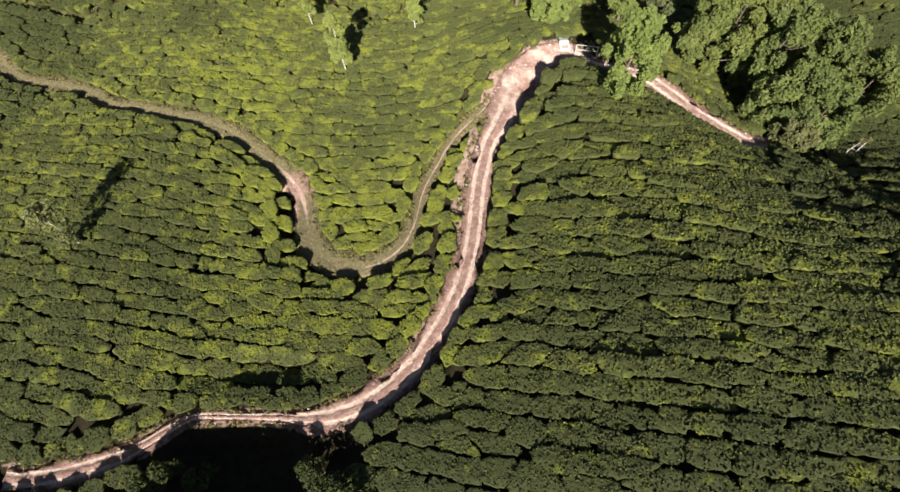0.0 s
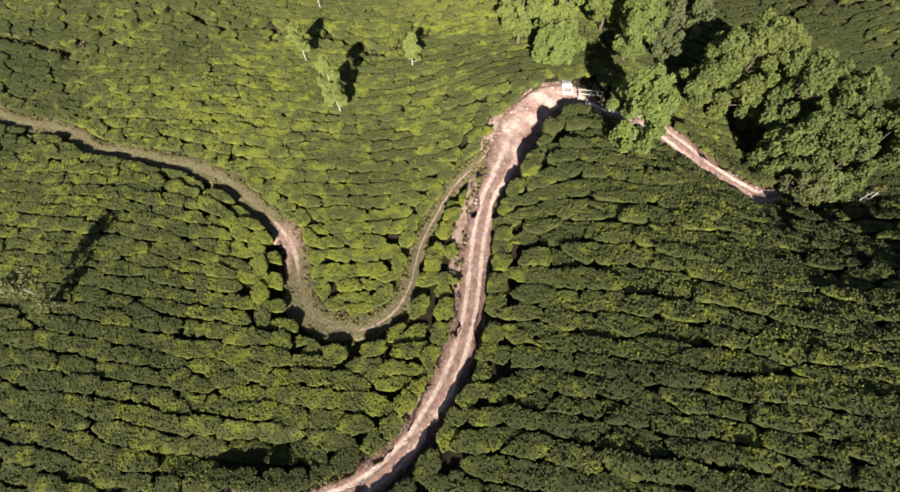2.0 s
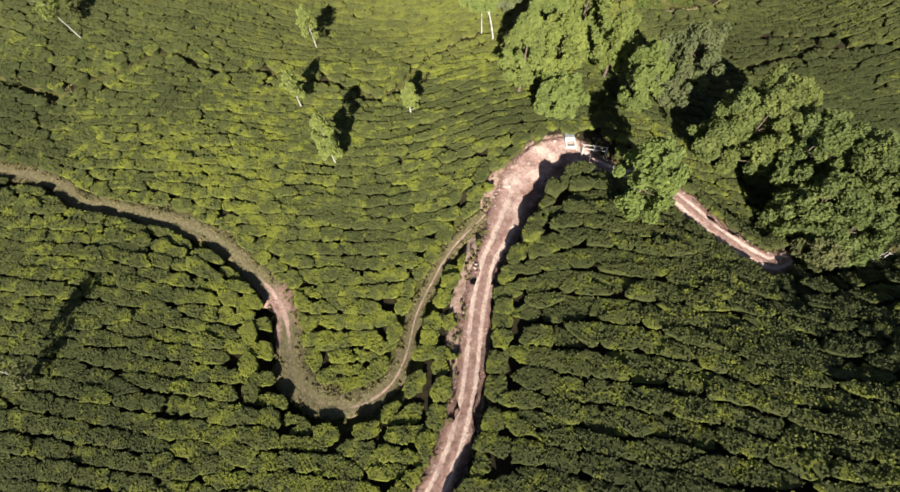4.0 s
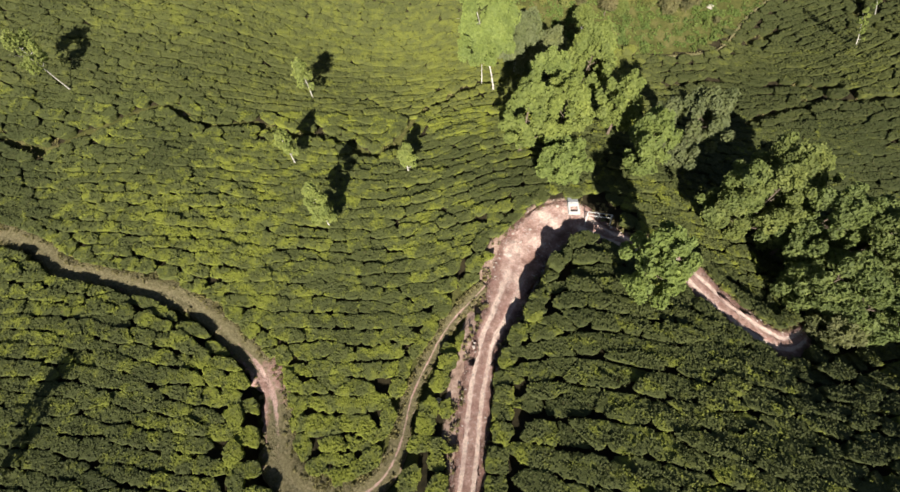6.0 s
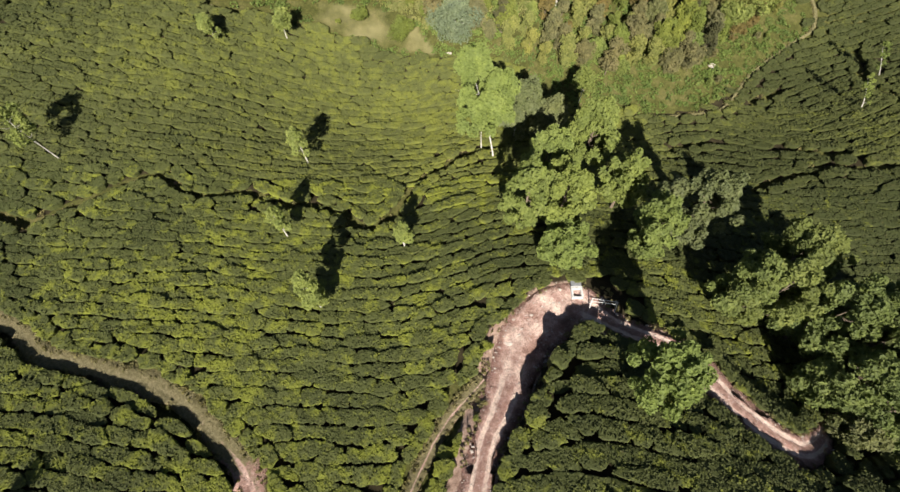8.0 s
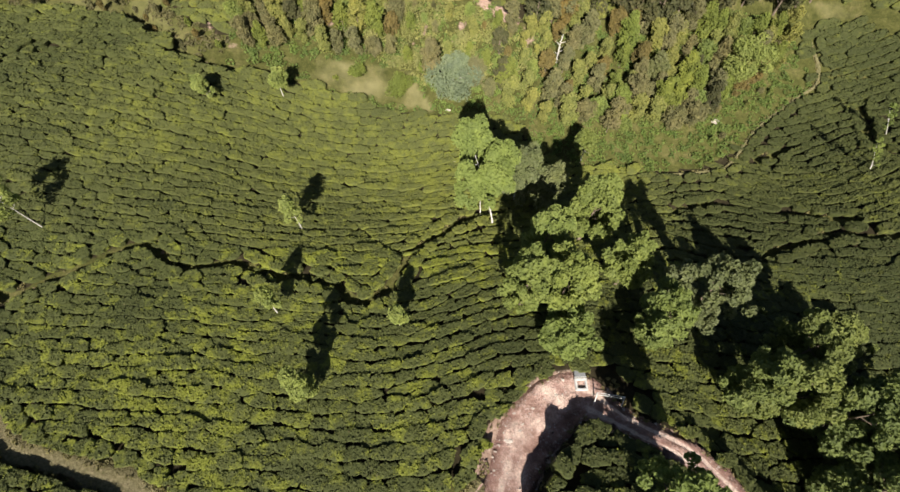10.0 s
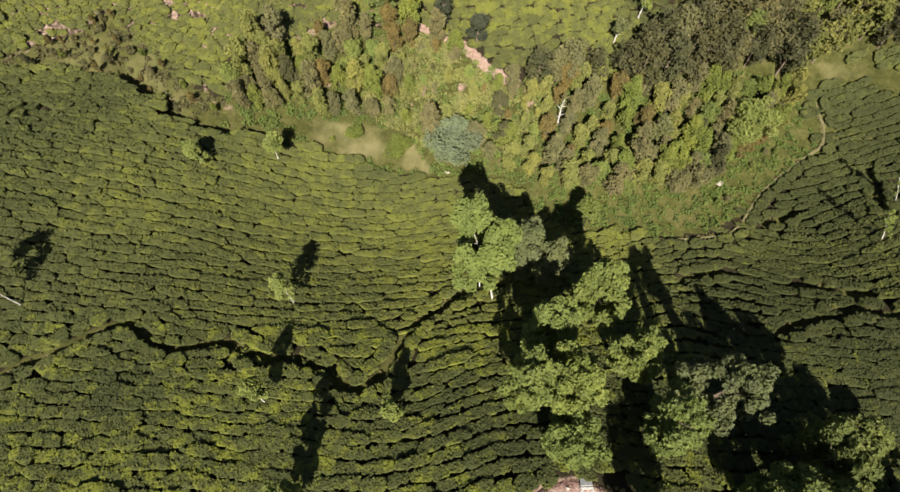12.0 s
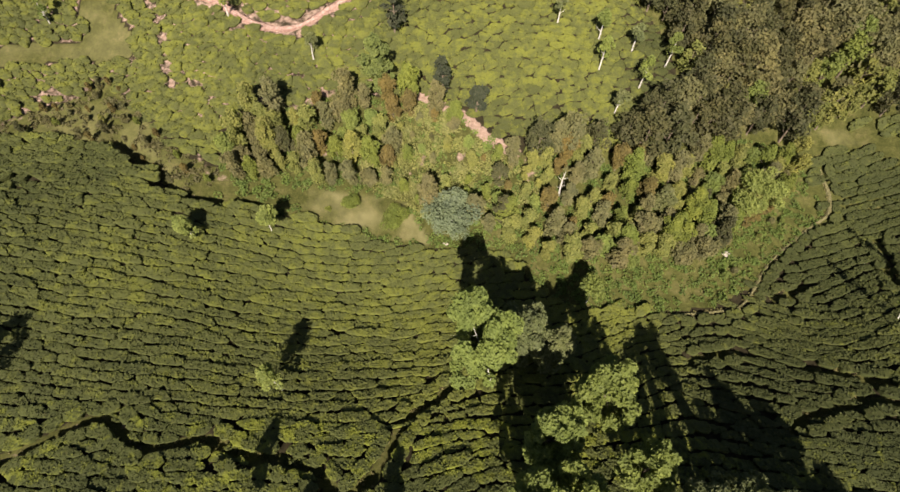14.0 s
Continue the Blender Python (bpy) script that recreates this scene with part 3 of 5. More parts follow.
strip("grass_path", GRASS_PATH, land(GRASS_PATH[:, 0], GRASS_PATH[:, 1]) + 0.12, [(-1.4, -0.4, 0.4, 1), (-0.9, 0.06, 0.5, 1), (-0.3, 0.10, 0.6, 0.95), (0.3, 0.10, 0.6, 0.95), (0.9, 0.06, 0.5, 1), (1.4, -0.4, 0.4, 1)],
      grassy_trail, "pale grassy path along the edge of the tea", "path")

# ------------------------------------------------------------------ tea
ROW = 1.27


# where the rows swing away from the general lie: x, y, shift
BENDS = [(8, 8, 0.25), (8, 14, 0.9), (8, 20, -0.3), (8, 26, -1.2), (14, 8, 0.7), (14, 14, 1.55), (14, 20, 0.2), (14, 26, -0.55), (20, 8, 0.95), (20, 14, 2.05), (20, 20, 0.25),
         (20, 26, 0.2), (26, 8, 0.25), (26, 14, 0.6), (22, 46, -0.75), (22, 54, -3.0), (22, 62, -0.8), (30, 46, 0.4), (30, 54, -1.3), (30, 62, -1.6), (38, 46, 1.1), (38, 54, 1.5),
         (38, 62, 1.0), (46, 46, 2.3), (46, 54, 0.2)]


def row_field(x, y):
    """Which row a place lies on: rows bend with the slopes."""
    X, Y = x / 40, (y - 35) / 45
    w = -1.55 * X - 7.42 * X * Y + 1.66 * X * Y ** 2 - 2.13 * X ** 2 - 1.19 * X ** 2 * Y + 1.39 * X ** 3
    w = w + 0.45 * (x - 20) * np.exp(-((x - 20) / 9) ** 2 - ((y - 16) / 9) ** 2)
    w = w - 0.30 * (x - 1) * np.exp(-((x - 1) / 9) ** 2 - ((y - 38) / 9) ** 2)
    w = w + 0.26 * 4 * np.logaddexp(0, (y - 34) / 4)
    w = w + 0.6 * (x - 38) * np.exp(-((x - 38) / 9) ** 2 - ((y - 62) / 8) ** 2)
    for cx, cy, shift in BENDS:
        w = w + shift * np.exp(-((x - cx) ** 2 + (y - cy) ** 2) / 40.5)
    return y + w + 0.16 * wave(x, y, 2.3, 7) + 0.36 * wave(x, y, 5.0, 8)


def tea_sites(rng, x0, x1, y0, y1, along):
    ks = np.arange(int((y0 - 25) / ROW), int((y1 + 25) / ROW))
    out = []
    for k in ks:
        xs = x0 + np.cumsum(rng.gamma(6.0, along / 6.0, int((x1 - x0) / along * 1.25)))
        xs = xs[xs < x1]
        if k * ROW > 50:      # long narrow bushes on the upper slope
            xs = x0 + np.cumsum(rng.gamma(6.0, 2.35 / 6.0, int((x1 - x0) / 2.0)))
            xs = xs[xs < x1]
        if k * ROW < 34:      # shorter bushes on the near spur
            xs = np.r_[xs[xs < 3], 3 + np.cumsum(rng.gamma(5.0, 1.75 / 5, 24)), xs[xs > 46]]
        ys = np.full(len(xs), k * ROW)
        for _ in range(30):
            ys = ys - 0.55 * (row_field(xs, ys) - k * ROW)
        ok = (abs(row_field(xs, ys) - k * ROW) < 0.4) & (ys > y0) & (ys < y1)
        out.append(np.stack([xs, ys + rng.normal(0, np.where((xs > 4) & (ys < 28), 0.17, 0.12), len(xs))], 1)[ok])
    return np.vstack(out)


def edge_sites(rng):
    """Rounded bushes set side by side along the tracks and terrace edges: x, y and the way the edge runs."""
    out = []
    for line, side, away, step in ((FOOTPATH, 1, 1.50, 1.45), (FOOTPATH, -1, 0.62, 1.6), (ROAD, 1, 0.72, 1.5), (ROAD, -1, 0.74, 1.5), (TERRACE, 1, 0.90, 1.6), (TERRACE, -1, 0.92, 1.6),
                                   (GRASS_PATH, 1, 0.75, 1.7)):
        d = np.gradient(line[:, :2], axis=0)
        length = np.hypot(*d.T)
        d = d / length[:, None]
        half = line[:, 2] if line.shape[1] > 2 else np.full(len(line), 0.1)
        at = np.cumsum(rng.gamma(14.0, step / 14.0, int(len(line) * 0.35 / step * 1.3)))
        k = (at / 0.35).astype(int)
        k = k[(k < len(line) - 1)]
        k = k[length[k] < 0.6]
        bank = np.where((line is ROAD) & (side < 0), road_bank(line[k, 0], line[k, 1]), 0.0)
        if line is FOOTPATH and side > 0:      # the deep cut under the path fades out at its bend
            bank = -0.62 * smoothstep(-10.5, -8, line[k, 0])
        q = line[k, :2] + side * np.stack([d[k, 1], -d[k, 0]], 1) * (half[k] + away + bank + rng.normal(0, 0.07, len(k)))[:, None]
        out.append(np.column_stack([q, d[k]]))
    out = np.vstack(out)
    keep = []
    for i, q in enumerate(out):
        if all((q[0] - out[j, 0]) ** 2 + (q[1] - out[j, 1]) ** 2 > 1.0 for j in keep):
            keep.append(i)
    return out[keep]


def with_edges(rows, edges):
    """All bush sites, rows thinned where an edge bush stands; the edge's direction or nothing for each."""
    far = np.ones(len(rows), bool)
    for i in range(0, len(rows), 2000):
        e = (rows[i:i + 2000, None, 0] - edges[None, :, 0]) ** 2 + (rows[i:i + 2000, None, 1] - edges[None, :, 1]) ** 2
        far[i:i + 2000] = e.min(1) > 0.66 ** 2
    rows = rows[far]
    gx, gy = (g.ravel() for g in np.meshgrid(np.arange(-52, 54, 0.5), np.arange(-12, 76, 0.5)))
    taken = np.vstack([rows, edges[:, :2]])
    free = nearest(gx, gy, taken)[0] > 1.26
    extra = []
    for q in np.stack([gx, gy], 1)[free]:
        if all((q[0] - a) ** 2 + (q[1] - b) ** 2 > 1.2 ** 2 for a, b in extra):
            extra.append(tuple(q))
    if extra:
        rows = np.vstack([rows, np.array(extra)])
    return np.vstack([rows, edges[:, :2]]), np.vstack([np.zeros((len(rows), 2)), edges[:, 2:]])


def dark_slope(x, y):
    """The steep slope that falls away from the sun, where the bushes stand taller and further apart."""
    return smoothstep(21, 29, x) * smoothstep(6, 14, y) * (1 - smoothstep(23, 27, y))


def cells(sites, ways, angles, squeeze, gap_row, gap_end):
    """How far each bush reaches in each direction before it meets its neighbours."""
    e = 0.4
    slope = -(row_field(sites[:, 0] + e, sites[:, 1]) - row_field(sites[:, 0] - e, sites[:, 1])) / (2 * e)
    tx = np.stack([np.ones(len(sites)), np.clip(slope, -1.2, 1.2)], 1)
    tx /= np.hypot(*tx.T)[:, None]
    edge = np.abs(ways).sum(1) > 0
    tx = np.where(edge[:, None], ways, tx)
    squash = np.where(edge, 0.72, squeeze)
    cap = np.where(edge, 0.70, 0.92)
    reach = np.empty((len(sites), len(angles)))
    order = np.argsort(sites[:, 1])
    S = sites[order]
    su, sv = np.cos(angles), np.sin(angles)      # directions in the squeezed plane
    step = 250
    for i in range(0, len(S), step):
        block = S[i:i + step]
        lo, hi = np.searchsorted(S[:, 1], [block[:, 1].min() - 4.5, block[:, 1].max() + 4.5])
        D = S[None, lo:hi] - block[:, None]
        T = tx[order[i:i + step]]
        du = (D[..., 0] * T[:, None, 0] + D[..., 1] * T[:, None, 1]) * squash[order[i:i + step], None]
        dv = -D[..., 0] * T[:, None, 1] + D[..., 1] * T[:, None, 0]
        q = du ** 2 + dv ** 2
        q[q < 1e-6] = 1e9
        near = np.argpartition(q, 14, axis=1)[:, :14]
        du, dv, q = (np.take_along_axis(a, near, 1) for a in (du, dv, q))
        dot = du[:, :, None] * su + dv[:, :, None] * sv
        t = np.where(dot > 1e-3, q[:, :, None] / 2 / np.maximum(dot, 1e-3), 50.0)
        t = np.minimum(t, 2.2)
        reach[order[i:i + step]] = np.minimum((t ** -9.0).sum(1) ** (-1 / 9.0) * 1.03, cap[order[i:i + step], None])
    du, dv = su[None] / squash[:, None], np.repeat(sv[None], len(sites), 0)
    real = reach * np.hypot(du, dv)
    dark = dark_slope(sites[:, 0], sites[:, 1])
    spur = smoothstep(0, 3, sites[:, 0] - 0.2 * sites[:, 1]) * (1 - smoothstep(24, 30, sites[:, 1]))
    end = gap_end + 0.12 * spur + 0.12 * dark + 0.05 * wave(sites[:, 0], sites[:, 1], 0.6, 14)
    row = gap_row - 0.03 * spur + 0.20 * dark + 0.05 * wave(sites[:, 0], sites[:, 1], 1.7, 15)
    beyond = smoothstep(20, 26, sites[:, 0]) * smoothstep(42, 46, sites[:, 1])
    row = row + 0.30 * beyond * smoothstep(-0.1, 0.5, wave(sites[:, 0] * 0.35, sites[:, 1], 2.1, 17))
    end = end - 0.10 * beyond
    flank = smoothstep(-8, -1, sites[:, 0]) * (1 - smoothstep(8, 12, sites[:, 0])) * smoothstep(30, 36, sites[:, 1]) * (1 - smoothstep(47, 53, sites[:, 1]))
    row = row + 0.17 * flank
    g = np.where(edge[:, None], 0.05, end[:, None] + (row - end)[:, None] * np.abs(sv) ** 2)
    return np.maximum(real - g / 2, 0.22), tx, du, dv


def too_near(x, y):
    """Whether a place lies on a track or a terrace edge, where no bush may reach."""
    r = np.zeros(len(x), bool)
    d, k = nearest(x, y, ROAD)
    r |= (x < ROAD[k, 0]) & (d < ROAD[k, 2] + 0.8 * road_bank(x, y))
    for line, spare in ((ROAD, -0.05), (FOOTPATH, -0.05), (DIRT_LANE, 0.0), (GRASS_PATH, 0.0)):
        d, k = nearest(x, y, line)
        r |= d < line[k, 2] + spare
    d, _ = nearest(x, y, TERRACE)
    r |= d < 0.3
    for line in SOIL_LINES:
        d, _ = nearest(x, y, line)
        r |= d < (0.22 if line is SOIL_LINES[2] else 0.13)
    return r


def held_back(sites, reach, dirx, diry):
    """Shortens the reach of bushes where they would grow over a track."""
    close = np.zeros(len(sites), bool)
    for line in (ROAD, FOOTPATH, DIRT_LANE, GRASS_PATH, TERRACE, *SOIL_LINES):
        d, _ = nearest(sites[:, 0], sites[:, 1], line)
        close |= d < 5.0
    k = np.flatnonzero(close)
    for _ in range(9):
        bad = np.zeros(reach[k].shape, bool)
        for share in (1.0, 0.72, 0.45):
            x = sites[k, 0, None] + share * reach[k] * dirx[k]
            y = sites[k, 1, None] + share * reach[k] * diry[k]
            bad |= too_near(x.ravel(), y.ravel()).reshape(x.shape)
        if not bad.any():
            break
        reach[k] = np.where(bad, reach[k] * 0.86, reach[k])
    return np.maximum(reach, 0.2)


RINGS = np.array([0.50, 0.92, 1.0, 0.985, 0.74])
LIFT = np.array([1.0, 1.0, 0.95, 0.84, -0.45])
DOME = np.array([0.97, 0.90, 0.74, 0.55, -0.30])


def bush_arrays(sites, ways, keep, seg, rng, squeeze=0.46, gap_row=0.15, gap_end=-0.10, tall=0.60, rings=RINGS, lift=LIFT, rough=0.015, uneven=0.08, scallop=1.0):
    """Vertices of all bushes (bush, ring, direction) and one tone a bush."""
    angles = 2 * math.pi * (np.arange(seg) + 0.5) / seg
    reach, tx, du, dv = cells(sites, ways, angles, squeeze, gap_row, gap_end)
    sites, reach, tx, du, dv = sites[keep], reach[keep], tx[keep], du[keep], dv[keep]
    n, m = len(sites), len(rings)
    norm = np.hypot(du, dv)
    du, dv = du / norm, dv / norm
    dirx = tx[:, None, 0] * du - tx[:, None, 1] * dv
    diry = tx[:, None, 1] * du + tx[:, None, 0] * dv
    # scalloped outline: rounded clumps of shoots with notches between them
    ex, ey = sites[:, 0, None] + reach * dirx, sites[:, 1, None] + reach * diry
    reach = reach + scallop * (0.09 - 0.22 * np.abs(wave(ex, ey, 0.19, 11)) + 0.05 * wave(ex, ey, 0.07, 12) + 0.02 * rng.normal(size=reach.shape))
    reach = np.maximum(reach - np.abs(rng.normal(0, 0.035, (n, 1))), 0.2)
    reach = held_back(sites, reach, dirx, diry)
    e = 0.5
    x, y = sites[:, 0], sites[:, 1]
    z0 = np.maximum(ground_z(x, y), land(x, y) - 0.12)
    gx = (land(x + e, y) - land(x - e, y)) / (2 * e)
    gy = (land(x, y + e) - land(x, y - e)) / (2 * e)
    h = (tall + 0.95 * np.exp(-((x - 7.9) / 3.2) ** 2 - ((y - 27.4) / 3.6) ** 2) + 0.12 * (x > 3) * (y < 28) + 0.42 * dark_slope(x, y)) * (1 + uneven * rng.normal(size=n)) * np.clip(reach.min(1) / 0.4, 0.6, 1)
    px = reach[:, None, :] * rings[None, :, None] * dirx[:, None, :]
    py = reach[:, None, :] * rings[None, :, None] * diry[:, None, :]
    pz = h[:, None, None] * lift[None, :, None] + gx[:, None, None] * px + gy[:, None, None] * py
    X, Y = x[:, None, None] + px, y[:, None, None] + py
    shaggy = 1 + 0.8 * smoothstep(2, 6, X - 0.15 * Y) * (1 - smoothstep(24, 30, Y))
    lump = shaggy ** 1.3 * (0.028 * wave(X, Y, 0.34, 3) - 0.035 * np.abs(wave(X, Y, 0.17, 11)) + 0.018 * wave(X, Y, 0.12, 5)) + rough * rng.normal(size=px.shape)
    Z = z0[:, None, None] + pz + lump * (lift[None, :, None] > 0)
    X = X + rough * 0.9 * rng.normal(size=px.shape)
    Y = Y + rough * 0.9 * rng.normal(size=px.shape)
    V = np.stack([X, Y, Z], -1).reshape(n, m * seg, 3)
    top = np.stack([x, y, z0 + h + 0.04 * rng.normal(size=n)], 1)[:, None, :]
    tone = np.clip(0.46 + 0.05 * rng.normal(size=n) + 0.18 * wave(x, y, 7.0, 4) + 0.10 * wave(x, y, 2.6, 6), 0, 1)
    # older, duller tea blocks; slope shade and lens falloff also put into tone
    darker = (0.52 + 0.40 * smoothstep(12, 17, y)) * smoothstep(-2.5, 1.0, x - 0.25 * y) * (1 - smoothstep(29, 34, y))
    darker = np.maximum(darker, 0.78 * (1 - smoothstep(0, 8, y)))
    darker = np.maximum(darker, 0.64 * (1 - smoothstep(-24, -10, x)) * (1 - smoothstep(30, 42, y)))
    darker = np.maximum(darker, 0.85 * smoothstep(20, 28, x) * smoothstep(40, 46, y))
    darker = np.maximum(darker, 0.60 * (1 - smoothstep(-30, -2, x)) * smoothstep(30, 40, y) * (1 - smoothstep(74, 78, y)))
    darker = np.maximum(darker, 0.75 * smoothstep(10, 13, x) * smoothstep(27, 30, y) * (1 - smoothstep(42, 46, y)))
    darker = np.maximum(darker, 0.35 * smoothstep(18, 26, y) * (1 - smoothstep(38, 46, y)))
    # two slopes lightened to stand for the lens's brighter centre
    tone = np.clip(tone - 0.40 * darker + 0.10 * np.exp(-((x + 4) / 11) ** 2 - ((y - 15) / 11) ** 2) + 0.06 * np.exp(-((x + 12) / 18) ** 2 - ((y - 35) / 10) ** 2), 0, 1)
    return np.concatenate([top, V], 1), tone


def bush_faces(m, seg):
    k = np.arange(seg)
    k2 = (k + 1) % seg
    tris = np.stack([np.zeros(seg, int), 1 + k, 1 + k2], 1)
    quads = np.vstack([np.stack([1 + r * seg + k, 1 + (r + 1) * seg + k, 1 + (r + 1) * seg + k2, 1 + r * seg + k2], 1) for r in range(m - 1)])
    return quads, tris


def joined(name, V, tone, quads, tris, material, label, category):
    n, per = V.shape[:2]
    off = (np.arange(n) * per)[:, None, None]
    me = mesh_of(name, V.reshape(-1, 3), (quads[None] + off).reshape(-1, 4), (tris[None] + off).reshape(-1, 3), material, True, tone=np.repeat(tone, per))
    return tagged(new(name, me), label, category, kind="stuff")


def free_of_tracks(x, y):
    keep = ~inside(x, y, GULLY) & ~inside(x, y, WOODS) & ~inside(x, y, FAR_GRASS) & ~inside(x, y, RIGHT_GRASS) & ~inside(x, y, CLEARING)
    for line, spare in ((ROAD, 0.16), (FOOTPATH, 0.14), (DIRT_LANE, 0.3), (GRASS_PATH, 0.2)):
        d, k = nearest(x, y, line)
        keep &= d > line[k, 2] + spare
    d, _ = nearest(x, y, TERRACE)
    keep &= d > 0.15
    d, _ = nearest(x, y, CREST)
    keep &= d > 0.4
    for line in SOIL_LINES:
        d, _ = nearest(x, y, line)
        keep &= d > (0.45 if line is SOIL_LINES[2] else 0.30)
    keep &= (ditch(x, y) < 0.3) & ~((abs(x + 12) < 6.5) & (abs(y - 0.2) < 0.9))
    keep &= ~((abs(x - 11.2) < 2.0) & (abs(y - 32.9) < 1.7))
    return keep


def far_sites(rng, x0, x1, y0, y1, size):
    """Bushes set less strictly in rows."""
    gx, gy = np.meshgrid(np.arange(x0, x1, size * 1.25), np.arange(y0, y1, size))
    gx = gx + (np.arange(gx.shape[0]) % 2)[:, None] * size * 0.6
    p = np.stack([gx.ravel(), gy.ravel()], 1)
    return p + rng.normal(0, 0.24 * size, p.shape)


tea_rng = np.random.default_rng(4)
SEG = 30
near_all, near_ways = with_edges(tea_sites(tea_rng, -66, 70, -16, 94, 2.25), edge_sites(tea_rng))
nx, ny = near_all.T
near_keep = free_of_tracks(nx, ny) & ((ny < 79 - 0.03 * nx) | (nx > 44)) & ~((abs(nx + 30) < 11) & (ny > 76.5))
outskirts = (abs(nx) > 34 + 0.40 * (ny + 3)) | (ny < -6)
V, tone = bush_arrays(near_all, near_ways, near_keep & outskirts, 11, tea_rng, rings=RINGS[1:], lift=LIFT[1:])
quads, tris = bush_faces(len(RINGS) - 1, 11)
joined("outer_tea", V, tone, quads, tris, tea_material, "clipped tea bushes on the outer slopes", "tea bushes")
near_keep &= ~outskirts
upper_keep = near_keep & (ny > 47)
upper_V, upper_tone = bush_arrays(near_all, near_ways, upper_keep, 24, tea_rng, squeeze=0.40, gap_row=0.24, gap_end=-0.08, tall=0.60, scallop=1.0)
upper = near_all[upper_keep]
joined("upper_tea_rows", upper_V, upper_tone, *bush_faces(len(RINGS), 24), tea_upper, "clipped tea bushes in narrow contour rows", "tea bushes")
near_keep &= ny <= 47
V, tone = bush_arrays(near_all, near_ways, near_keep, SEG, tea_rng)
near = near_all[near_keep]
quads, tris = bush_faces(len(RINGS), SEG)
pick = np.argsort(np.hypot((near[:, 0] - 7) / 1.1, near[:, 1] - 13))[:300]
chosen = np.zeros(len(near), bool)
chosen[pick] = True
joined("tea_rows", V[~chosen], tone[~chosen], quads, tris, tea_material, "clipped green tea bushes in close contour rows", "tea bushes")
for j in np.flatnonzero(chosen):
    base = np.array([near[j, 0], near[j, 1], V[j, :, 2].min()])
    me = mesh_of("tea_bush", V[j] - base, quads, tris, tea_material, True, tone=np.full(V.shape[1], tone[j]))
    ob = new("tea_bush", me)
    ob.location = base
    tagged(ob, "flat clipped bright green tea bush" if tone[j] > 0.5 else "flat clipped deep green tea bush", "tea bush", "tea bushes of the near slope")


def shoots(rng, V, sites, tone, seg, density, name, material):
    """Leaf sprays covering the tops and rims of the bushes."""
    size = np.linalg.norm(V[:, 1 + 3 * seg:1 + 4 * seg, :2] - sites[:, None], axis=2)
    area = math.pi * (size ** 2).mean(1)
    b = np.repeat(np.arange(len(sites)), np.maximum(area * density(sites[:, 1]), 8).astype(int))
    k0 = rng.integers(0, seg, len(b))
    out = np.sqrt(rng.uniform(0, 1.06, len(b)))
    out = np.where(out > 1, 1 + (out - 1) ** 2 * 2.2, out)
    table = np.array([0.0, 0.50, 0.92, 1.0, 1.02, 1.25])
    k = np.clip(np.searchsorted(table, out) - 1, 0, len(RINGS) - 1)
    f = ((out - table[k]) / (table[k + 1] - table[k]))[:, None]
    inner0 = np.where(k > 0, 1 + (k - 1) * seg + k0, 0)
    inner1 = np.where(k > 0, 1 + (k - 1) * seg + (k0 + 1) % seg, 0)
    side = rng.uniform(0, 1, (len(b), 1))
    outer = V[b, 1 + k * seg + k0] * (1 - side) + V[b, 1 + k * seg + (k0 + 1) % seg] * side
    P = (V[b, inner0] * (1 - side) + V[b, inner1] * side) * (1 - f) + outer * f
    n = len(P)
    away = P - V[b, 0]
    away[:, 2] = 0
    away /= np.linalg.norm(away, axis=1)[:, None] + 1e-6
    shag = (smoothstep(2, 6, P[:, 0] - 0.15 * P[:, 1]) * (1 - smoothstep(24, 30, P[:, 1])))[:, None]
    N = rng.normal(0, 1, (n, 3)) * (0.46 + 0.12 * shag) + np.array([0, 0, 0.9]) + away * np.clip((out - 0.8) * 2.0, 0, 0.7)[:, None]
    N /= np.linalg.norm(N, axis=1)[:, None]
    A = np.cross(N, rng.normal(size=(n, 3)))
    A /= np.linalg.norm(A, axis=1)[:, None]
    B = np.cross(N, A)
    s = rng.uniform(0.55, 1.4, (n, 1)) * (0.60 / np.sqrt(density(sites[b, 1])))[:, None]
    P = P + N * 0.012 + np.abs(rng.normal(0, 1, (n, 1))) * (0.032 + 0.03 * shag) * np.array([0, 0, 1]) + away * shag * np.clip(out - 0.85, 0, 0.3)[:, None] * rng.uniform(0, 0.6, (n, 1))
    verts = np.stack([P - A * s, P - B * s * 0.8, P + A * s, P + B * s * 0.8], 1).reshape(-1, 3)
    me = mesh_of(name, verts, np.arange(n)[:, None] * 4 + np.arange(4)[None], None, material, False, tone=np.repeat(np.clip(tone[b] + rng.normal(0.0, 0.09, n), 0, 1), 4))
    tagged(new(name, me), "small glossy leaves standing on clipped tea bushes", "tea leaves", kind="stuff")


